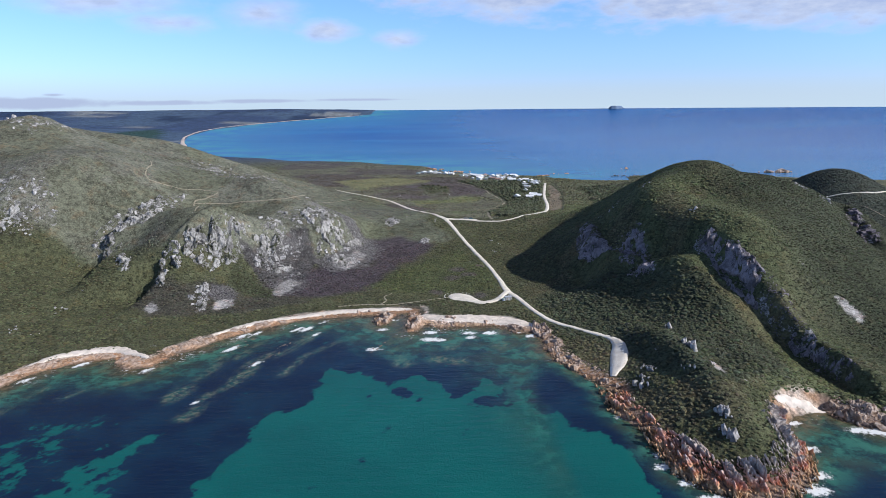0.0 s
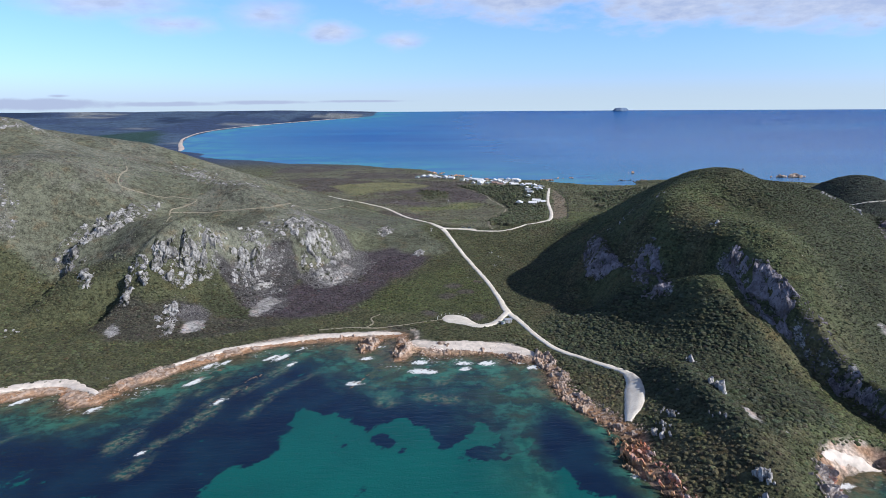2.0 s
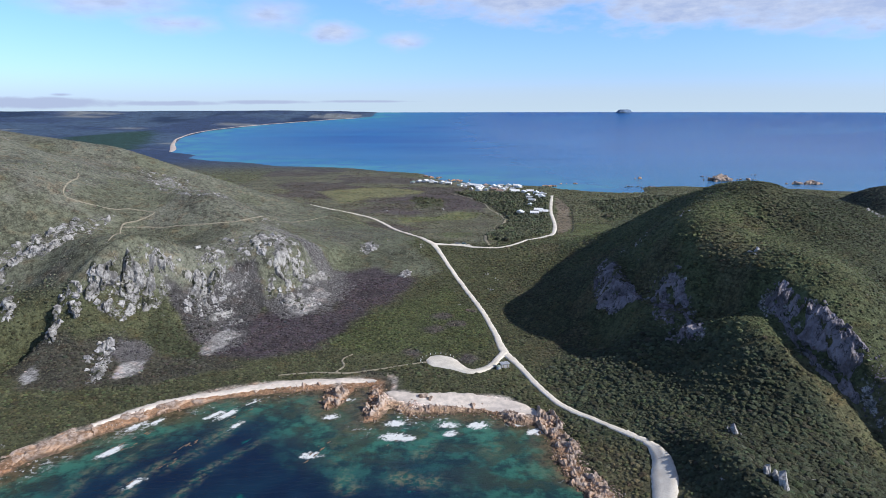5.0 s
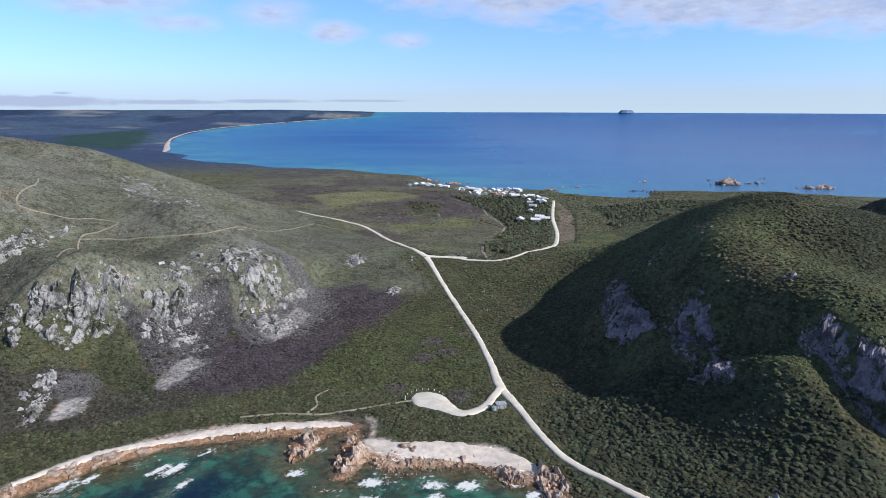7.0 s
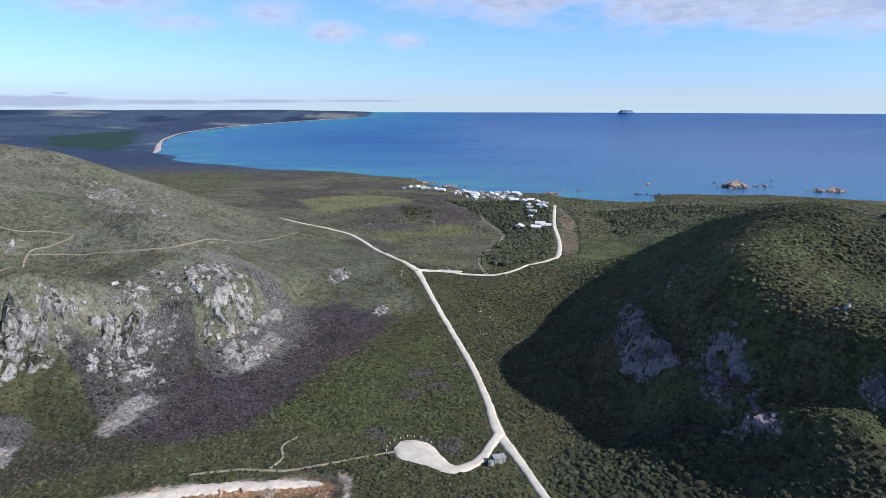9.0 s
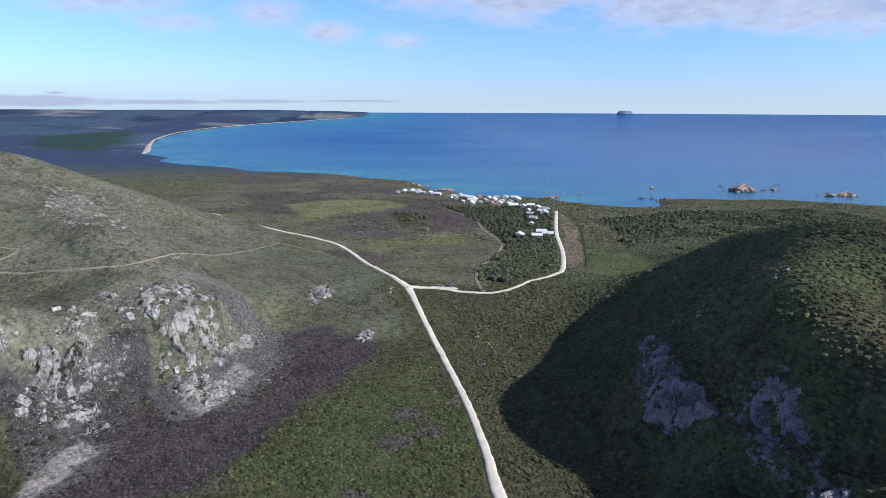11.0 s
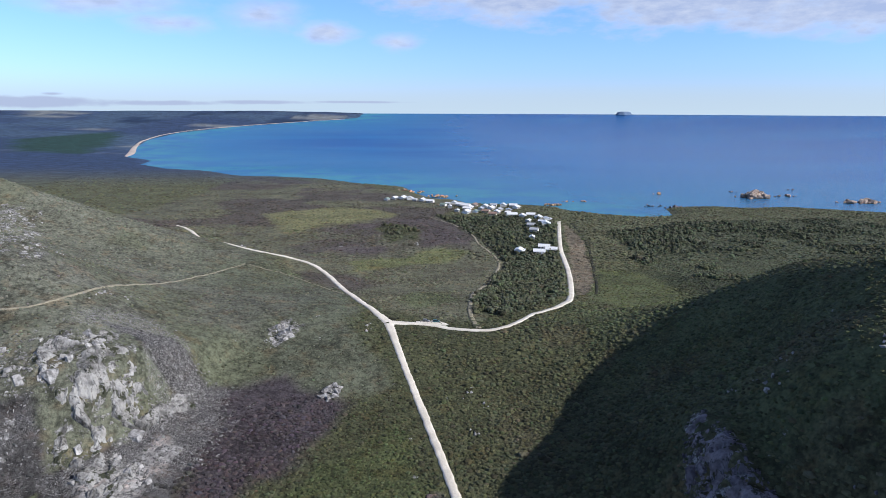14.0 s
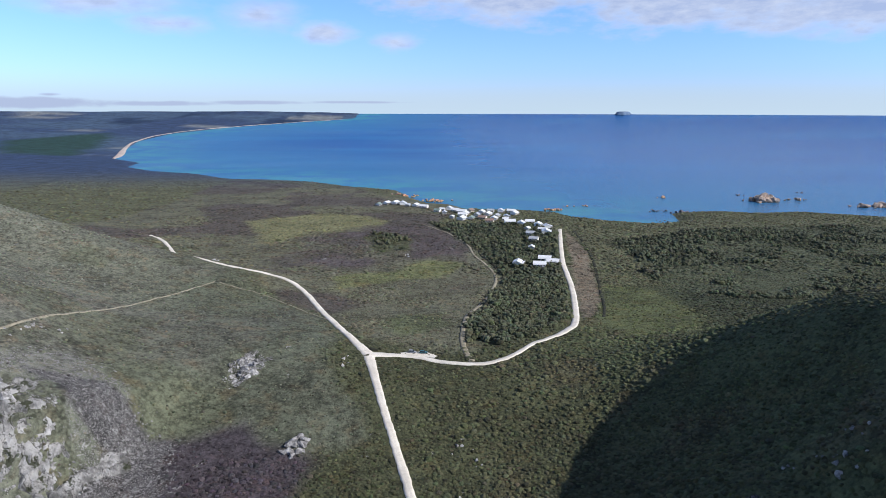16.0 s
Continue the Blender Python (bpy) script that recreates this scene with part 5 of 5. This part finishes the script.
# rock shelves between the tide and the scrub
SHELVES = [
    ([(-28, 488), (-14, 488), (-15, 474), (-19, 463), (-26, 455), (-29, 466)], 4.2, 5.0, 80), ([(-3, 487), (7, 480), (7, 462), (0, 445), (-7, 440), (-7, 457)], 4.5, 5.0, 78),
    ([(19, 470), (36, 468), (36, 458), (29, 453), (24, 447), (17, 447)], 2.2, 4.0, 84), ([(62, 453), (75, 449), (78, 438), (72, 432), (65, 438)], 1.8, 4.0, 100),
    ([(86, 457), (91, 448), (97, 436), (95, 423), (87, 423), (84, 438)], 3.4, 4.0, 104), ([(88, 424), (97, 424), (99, 396), (108, 368), (118, 350), (110, 340), (94, 364), (85, 392)], 1.9, 3.6, 112),
    ([(-300, 335), (-242, 364), (-236, 384), (-214, 400), (-195, 404), (-180, 386), (-162, 388), (-152, 412), (-136, 431), (-114, 453), (-86, 471), (-88, 479), (-120, 466), (-146, 444), (-164, 424), (-176, 406), (-196, 416), (-222, 410), (-246, 388), (-252, 372), (-300, 350)], 1.1, 5.0, 40),
    ([(213, 306), (218, 298), (224, 285), (300, 258), (304, 268), (232, 300), (220, 312)], 3.0, 4.0, 100),
]
for k, (ring, relief, size, turn) in enumerate(SHELVES):
    base = tagged(new("rock_shelf"), "weathered orange and grey rock shelf at the water's edge", "rocks", group="rock shelves")
    base.location = (*np.mean(ring, axis=0), 0)
    rock_face(base, ring, 2.2, relief, size, turn, 2.2, SHOREROCK, 0.8, 0.4, 200 + 9 * k, "ledge")

# the headland: steep red strata standing in rows above the water
HEAD = [(104, 345), (116, 338), (116, 312), (121, 288), (128, 268), (132, 252), (150, 250), (162, 260), (168, 282), (176, 299), (186, 297), (183, 276), (181, 258), (170, 241), (152, 228), (132, 229), (121, 237), (112, 250), (110, 270), (111, 288), (104, 304), (102, 320)]
for n, ring, sz in ((230, HEAD, (0.7, 1.9)),):
    x, y = in_ring(ring, n, g)
    head = outcrop("headland_rocks", x, y, "strata", REDROCK, sz, "steep red and grey strata round the headland", "rocks", g, turn=-6, tilt=-26, tilt_to=96, sink=0.35)
    rock_face(head, ring, 5, 5.4, 2.9, 96, 4.5, REDROCK, 0.6, 0.4, 31)
    x, y = in_ring(ring, 1500, g, 3)
    tip = np.array([Matrix.Rotation(radians(a), 3, (-0.1, 1, 0)) for a in g.normal(-26, 10, len(x))])
    rubble("headland_rubble", x, y, (0.3, 1.1), REDROCK, "broken red and grey strata at the water", g, "strata", 1.3, tip)
for px, py, n, s in ((160, 349, 8, 2.3), (166, 396, 6, 1.5), (124, 330, 6, 1.3), (148, 323, 4, 1.3), (134, 344, 7, 1.3), (142, 268, 5, 1.8), (146, 280, 6, 2.2), (128, 336, 6, 1.1)):
    n = int(n * 2.2)
    t = np.linspace(-1, 1, n)
    x, y = px + t * 1.2 + g.normal(0, 0.9, n), py - t * 4.4 + g.normal(0, 0.8, n)
    outcrop("rock_spire", x, y, "spire", QUARTZ, (s * 0.5, s * 1.0), "pale grey rock spire standing out of the scrub", "rock", g, turn=-33, tilt=20, tilt_to=210, sink=0.05, group="spires on the headland")
for px, py, n, s in ((15, 698, 9, 3.6), (13, 692, 5, 3.0), (-23, 768, 16, 2.2), (-19, 757, 12, 1.8), (-27, 748, 9, 1.4), (87, 690, 6, 1.2), (95, 680, 5, 1.0), (-35, 638, 2, 1.6), (-150, 1010, 8, 2.2), (-105, 1000, 7, 2.0), (88, 655, 5, 0.9), (30, 770, 5, 1.3), (222, 492, 3, 2.0), (188, 588, 5, 2.0), (196, 594, 4, 1.8), (180, 604, 5, 2.0), (208, 560, 4, 1.6), (387, 622, 8, 2.8), (399, 606, 8, 2.8), (-177, 536, 7, 2.4), (-178, 524, 9, 2.6), (-175, 511, 6, 2.0), (-288, 459, 6, 1.6), (-269, 453, 5, 1.4), (-276, 505, 5, 1.6), (-118, 728, 7, 0.9), (-115, 740, 8, 1.0), (-108, 752, 7, 0.9), (-164, 756, 8, 1.1), (-165, 782, 8, 1.2), (-18, 1064, 9, 1.3), (61, 1088, 7, 1.3), (-330, 470, 5, 1.6), (-322, 448, 6, 1.6)):
    x, y = px + g.normal(0, 2.4, n), py + g.normal(0, 3.6, n)
    outcrop("boulders", x, y, "block", QUARTZ, (s * 0.6, s * 1.2), "pale weathered boulders among low bushes", "boulder", g, group="boulder groups")

# low reef ledges awash off the western shore
for px, py, n, s in REEFS:
    t = g.normal(0, 1, n)
    x, y = px + t * 3.5 + g.normal(0, 1.2, n), py + t * 5.5 + g.normal(0, 1.2, n)
    base = tagged(new("reef"), "low brown rock ledge awash in the bay", "rocks", group="reef ledges")
    base.location = (px, py, 0)
    for qx, qy in zip(x, y):
        q = s * g.uniform(0.6, 1.2)
        ob = new("rock", rock_data("block", SHOREROCK)[g.integers(0, 7)])
        ob.parent = base
        ob.matrix_basis = Matrix.Translation((qx - px, qy - py, -0.25 * q)) @ pose(0, 0, 0, 0, 0, 58 + g.normal(0, 10)) @ Matrix.Diagonal((q * 1.8, q * 0.7, q * 0.6, 1))

# skerries and headland rocks in the northern bay
for px, py, n, spread, s, mat in ((700, 1545, 26, 15, 13.0, SHOREROCK), (765, 1560, 10, 14, 5, SHOREROCK), (539, 1600, 6, 7, 4.5, REDROCK), (700, 1625, 5, 9, 2.5, DARKROCK), (838, 1660, 4, 5, 3.5, DARKROCK), (830, 1470, 12, 10, 7, SHOREROCK), (865, 1470, 14, 14, 8, SHOREROCK), (62, 1640, 18, 16, 4.5, REDROCK), (118, 1575, 22, 18, 4.5, REDROCK), (300, 1455, 16, 14, 4, REDROCK), (338, 1500, 7, 7, 3, REDROCK), (364, 1500, 5, 6, 2.6, SHOREROCK), (500, 1420, 14, 18, 3.5, DARKROCK), (470, 1440, 10, 14, 3, DARKROCK), (1000 - 560, 1340, 10, 14, 2.5, DARKROCK)):
    x, y = px + g.normal(0, spread, n), py + g.normal(0, spread * 0.6, n)
    base = tagged(new("skerry"), "rust-stained sea rocks off the village shore", "rocks", group="rocks in the bay")
    base.location = (px, py, 0)
    for qx, qy in zip(x, y):
        q = s * g.uniform(0.5, 1.2) * math.exp(-((qx - px) ** 2 + (qy - py) ** 2) / (3 * spread * spread))
        ob = new("rock", rock_data("block", mat)[g.integers(0, 7)])
        ob.parent = base
        ob.matrix_basis = Matrix.Translation((qx - px, qy - py, max(0, float(ground_z(qx, qy))) + q * 0.25)) @ pose(0, 0, 0, 0, 0, g.uniform(0, 360)) @ Matrix.Diagonal((q * 1.2, q, q * 1.1, 1))
# the flat-topped island on the horizon
ring = np.arange(40) * 2 * np.pi / 40
rows = []
for rad, z in ((1.0, 0.0), (0.86, 0.35), (0.74, 0.85), (0.62, 1.0), (0.0, 1.02)):
    k = 1 + 0.14 * np.sin(ring * 3 + 1) + 0.08 * np.sin(ring * 7)
    rows.append(np.c_[1497 + np.cos(ring) * rad * 54 * k, 4725 + np.sin(ring) * rad * 22 * k, np.full(40, 126 + z * 19) + 1.5 * np.sin(ring * 2) * (z > 0.5)])
v = np.concatenate(rows)
f = [(r * 40 + c, r * 40 + (c + 1) % 40, (r + 1) * 40 + (c + 1) % 40, (r + 1) * 40 + c) for r in range(4) for c in range(40)]
# rock colour paled and blued to carry the sea haze
nut = sheet("island", v, f, plain("hazed_far_rock", (0.13, 0.19, 0.28), 0.9, 0, 0.2, 0.02))
tagged(nut, "flat-topped dark island on the horizon", "island")

# ---- the village and other built things ----
def part(name, bm, material, parent, label=""):
    """Links a bmesh as one mesh object under a thing or a part."""
    me = bpy.data.meshes.new(name)
    bm.to_mesh(me)
    bm.free()
    me.materials.append(material)
    ob = new(name, me)
    ob.parent = parent
    if label:
        ob["label"] = label
    return ob


def box(x0, x1, y0, y1, z0, z1, bm=None, bevel=0.0):
    bm = bm or bmesh.new()
    m = Matrix.Translation(((x0 + x1) / 2, (y0 + y1) / 2, (z0 + z1) / 2)) @ Matrix.Diagonal((x1 - x0, y1 - y0, z1 - z0, 1))
    bmesh.ops.create_cube(bm, size=1.0, matrix=m)
    if bevel:
        bmesh.ops.bevel(bm, geom=bm.edges[:], offset=bevel, segments=2, affect="EDGES")
    return bm


WALLS = [plain("cream_boards", (0.72, 0.68, 0.6), 0.7, 0, 0.12), plain("white_paint", (0.82, 0.82, 0.8), 0.6, 0, 0.1), plain("grey_boards", (0.42, 0.43, 0.44), 0.7, 0, 0.15)]
ROOFS = [plain("white_iron_roof", (0.8, 0.81, 0.82), 0.45, 0, 0.12), plain("grey_iron_roof", (0.45, 0.47, 0.5), 0.4, 0, 0.15), plain("rust_roof", (0.32, 0.22, 0.18), 0.6, 0, 0.25), plain("green_roof", (0.25, 0.32, 0.28), 0.5, 0, 0.2)]
PANE, TRIM, TIMBER = plain("dark_pane", (0.03, 0.04, 0.05), 0.12, 0, 0.1), plain("white_trim", (0.8, 0.8, 0.78), 0.5, 0, 0.08), plain("grey_timber", (0.3, 0.27, 0.23), 0.8, 0, 0.25)


def house(w, d, h, wall, roof, label, porch=True):
    """A one-storey cottage on a low base: walls, a gabled iron roof, windows, a door and a deck."""
    t = tagged(new("house"), label, "house", group="village houses")
    part("base", box(-w / 2 - 0.1, w / 2 + 0.1, -d / 2 - 0.1, d / 2 + 0.1, -1.6, 0.3), TIMBER, t)
    bm = box(-w / 2, w / 2, -d / 2, d / 2, 0.3, h)
    rise = d * 0.22
    for sx in (-w / 2, w / 2):
        e = 0.1 if sx < 0 else -0.1
        vs = [bm.verts.new(q) for q in ((sx, -d / 2, h), (sx, d / 2, h), (sx, 0, h + rise), (sx + e, -d / 2, h), (sx + e, d / 2, h), (sx + e, 0, h + rise))]
        for q in ((0, 1, 2), (5, 4, 3), (0, 2, 5, 3), (1, 4, 5, 2)):
            bm.faces.new([vs[i] for i in q])
    part("wall", bm, wall, t)
    bm = bmesh.new()
    o = 0.55
    for s in (-1, 1):
        c = [(-w / 2 - o, 0, h + rise + 0.1), (w / 2 + o, 0, h + rise + 0.1), (w / 2 + o, s * (d / 2 + o), h - 0.12), (-w / 2 - o, s * (d / 2 + o), h - 0.12)]
        top, low = [bm.verts.new((a, b, z + 0.12)) for a, b, z in c], [bm.verts.new(q) for q in c]
        bm.faces.new(top), bm.faces.new(low[::-1])
        for i in range(4):
            bm.faces.new((top[i], low[i], low[(i + 1) % 4], top[(i + 1) % 4]))
    bmesh.ops.recalc_face_normals(bm, faces=bm.faces)
    r = part("roof", bm, roof, t)
    part("ridge_cap", box(-w / 2 - o, w / 2 + o, -0.16, 0.16, h + rise + 0.2, h + rise + 0.3), roof, r)
    n = max(2, int(w // 3))
    for side in (-1, 1):
        for k in range(n):
            cx = -w / 2 + (k + 0.5) * w / n
            y = side * d / 2
            if side < 0 and k == n // 2:
                part("door", box(cx - 0.45, cx + 0.45, y - 0.05, y + 0.03, 0.35, 2.4), TIMBER, t)
                continue
            f = part("window", box(cx - 0.85, cx + 0.85, y - 0.06, y + 0.06, 1.0, 2.3), TRIM, t)
            part("pane", box(cx - 0.75, cx + 0.75, y - 0.09, y + 0.09, 1.1, 2.2), PANE, f)
    if porch:
        part("deck", box(-w / 2, w / 2, -d / 2 - 2.4, -d / 2 - 0.12, 0.1, 0.3), TIMBER, t)
        part("porch_roof", box(-w / 2 - 0.2, w / 2 + 0.2, -d / 2 - 2.6, -d / 2 - 0.6, h - 0.42, h - 0.32), roof, t)
        for cx in (-w / 2 + 0.1, w / 2 - 0.1):
            part("post", box(cx - 0.06, cx + 0.06, -d / 2 - 2.45, -d / 2 - 2.33, 0.3, h - 0.42), TIMBER, t)
    return t


KINDS = [
    (house(12, 8, 3.0, WALLS[1], ROOFS[0], "white weatherboard cottage with a pale iron roof"), 26),
    (house(10, 7, 2.9, WALLS[0], ROOFS[1], "cream weatherboard cottage with a grey iron roof"), 9),
    (house(14, 9, 3.4, WALLS[1], ROOFS[0], "long white house with a pale low roof"), 6),
    (house(8, 6, 2.7, WALLS[2], ROOFS[0], "small grey shack with a pale roof", False), 9),
    (house(11, 8, 3.0, WALLS[0], ROOFS[2], "cream cottage with a rust-red roof"), 3),
    (house(9, 7, 2.8, WALLS[1], ROOFS[3], "white cottage with a grey-green roof"), 3),
]
HOUSE_ROW = [(19, 1482), (32, 1495), (46, 1495), (58, 1487), (67, 1465), (79, 1464), (92, 1443), (111, 1394), (119, 1409), (130, 1418), (138, 1400), (146, 1382), (128, 1329), (160, 1392), (145, 1352), (140, 1312), (154, 1318), (175, 1375)]
HOUSE_MID = [(165, 1348), (190, 1385), (170, 1318), (182, 1356), (184, 1308), (192, 1337), (176, 1288), (205, 1385), (199, 1296), (221, 1384), (201, 1272), (222, 1362), (214, 1262), (150, 1365), (120, 1372), (205, 1330)]
HOUSE_EAST = [(228, 1273), (234, 1250), (243, 1235), (215, 1222), (232, 1217), (213, 1190), (233, 1197), (209, 1149), (198, 1105), (172, 1041), (202, 1056), (207, 1043), (192, 1033)]
g = np.random.default_rng(9)
order = [k for k, (_, n) in enumerate(KINDS) for _ in range(n)]
g.shuffle(order)
taken = set()
for n, (px, py) in enumerate(HOUSE_ROW + HOUSE_MID + HOUSE_EAST):
    k = order[n % len(order)]
    turn = g.choice((0, 90)) + g.normal(-20, 10)
    m = pose(px, py, float(ground_z(px, py)) + 0.9, 0, 0, turn)
    if k in taken:
        copy_thing(KINDS[k][0], m)
    else:
        KINDS[k][0].matrix_basis = m
        taken.add(k)
for k, (t, _) in enumerate(KINDS):
    if k not in taken:
        t.matrix_basis = pose(24 + 14 * k, 1470, float(ground_z(24 + 14 * k, 1470)) + 0.9)

# the small block behind the beach
block = tagged(new("toilet_block"), "small grey timber block with a pale flat roof", "hut")
block.matrix_basis = pose(76.5, 502, float(ground_z(76.5, 502)) + 0.3, 0, 0, 12)
part("wall", box(-2.4, 2.4, -1.6, 1.6, -0.6, 2.5), WALLS[2], block)
r = part("roof", box(-2.8, 2.8, -2, 2, 2.5, 2.68), ROOFS[1], block)
for cx in (-1.3, 1.3):
    part("door", box(cx - 0.45, cx + 0.45, -1.66, -1.56, 0, 2.05), TIMBER, block)
    part("vent", box(cx - 0.4, cx + 0.4, -2.1, 2.1, 2.68, 2.8), ROOFS[1], r)
tank = tagged(new("water_tank"), "squat grey water tank beside the timber block", "tank")
tank.matrix_basis = pose(72.5, 499.5, float(ground_z(72.5, 499.5)))
bm = bmesh.new()
bmesh.ops.create_cone(bm, cap_ends=True, segments=20, radius1=1.3, radius2=1.3, depth=2.6, matrix=Matrix.Translation((0, 0, 0.9)))
part("body", bm, ROOFS[1], tank)
bm = bmesh.new()
bmesh.ops.create_cone(bm, cap_ends=True, segments=20, radius1=1.4, radius2=0.2, depth=0.4, matrix=Matrix.Translation((0, 0, 2.4)))
part("lid", bm, ROOFS[3], tank)


# parked vehicles
TYRE, CHROME = plain("tyre_rubber", (0.02, 0.02, 0.02), 0.9, 0, 0.2), plain("wheel_metal", (0.5, 0.5, 0.52), 0.3, 1, 0.1)
LAMP = plain("lamp_glass", (0.7, 0.7, 0.68), 0.2, 0, 0.1)


def car(paint, label):
    """A parked four-wheel-drive wagon, nose along x."""
    t = tagged(new("car"), label, "car", group="parked cars")
    part("body", box(-2.3, 2.3, -0.92, 0.92, 0.45, 1.12, bevel=0.14), paint, t)
    bm = bmesh.new()
    low, top = [(-2.2, 1.1), (1.0, 1.1)], [(-1.95, 1.82), (0.35, 1.82)]
    vs = [bm.verts.new((x, y * (0.88 if z < 1.5 else 0.74), z)) for x, z in (*low, *top[::-1]) for y in (-1, 1)]
    for q in ((0, 2, 4, 6), (7, 5, 3, 1), (0, 1, 3, 2), (2, 3, 5, 4), (4, 5, 7, 6), (6, 7, 1, 0)):
        bm.faces.new([vs[i] for i in q])
    bmesh.ops.recalc_face_normals(bm, faces=bm.faces)
    part("windows", bm, PANE, t)
    part("roof", box(-1.98, 0.38, -0.76, 0.76, 1.8, 1.88, bevel=0.03), paint, t)
    for x in (-1.45, 1.45):
        for y in (-0.85, 0.85):
            bm = bmesh.new()
            m = Matrix.Translation((x, y, 0.38)) @ Matrix.Rotation(radians(90), 4, "X")
            bmesh.ops.create_cone(bm, cap_ends=True, segments=20, radius1=0.38, radius2=0.38, depth=0.26, matrix=m)
            w = part("wheel", bm, TYRE, t)
            bm = bmesh.new()
            bmesh.ops.create_cone(bm, cap_ends=True, segments=16, radius1=0.22, radius2=0.22, depth=0.29, matrix=m)
            part("rim", bm, CHROME, w)
    for y in (-0.65, 0.65):
        part("headlight", box(2.24, 2.34, y - 0.18, y + 0.18, 0.78, 0.95), LAMP, t)
    part("bumper", box(2.2, 2.42, -0.85, 0.85, 0.45, 0.62, bevel=0.03), CHROME, t)
    return t


a = car(plain("teal_paint", (0.03, 0.12, 0.14), 0.3, 0, 0.05), "dark teal wagon parked on the gravel verge")
a.matrix_basis = pose(73, 783.5, float(ground_z(73, 783.5)) + 0.1, 0, 0, -8)
b = car(plain("grey_paint", (0.3, 0.31, 0.33), 0.3, 0, 0.05), "grey wagon parked beside the junction")
b.matrix_basis = pose(66.5, 784, float(ground_z(66.5, 784)) + 0.1, 0, 0, -8)
strip("lay_by", [(60, 782, 3), (66, 783, 6), (74, 782, 6), (80, 778, 3)], GRAVEL, "widened gravel verge beside the junction", lift=0.32, gap=1.5, seed=9)
strip("junction_island", [(41.6, 787.6, 0.6), (43.2, 786.8, 2.2), (45, 785.8, 2.2), (46.6, 785, 0.6)], MUD, "small scrubby island between the joining roads", lift=0.8, gap=1.0, seed=11, category="verge")

# short posts round the turning place
post = tagged(new("bollard"), "short pale timber bollard beside the turning place", "bollard", group="bollards round the turning place")
part("post", box(-0.16, 0.16, -0.16, 0.16, -0.5, 0.55, bevel=0.04), TRIM, post)
part("cap", box(-0.2, 0.2, -0.2, 0.2, 0.55, 0.64, bevel=0.03), ROOFS[0], post)
for k in range(11):
    a = radians(205 - 18 * k)
    px, py = 36.5 + 11 * math.cos(a), 516 + 11 * math.sin(a)
    m = pose(px, py, float(ground_z(px, py)) + 0.3, 0, 0, 17 * k)
    if k:
        copy_thing(post, m)
    else:
        post.matrix_basis = m
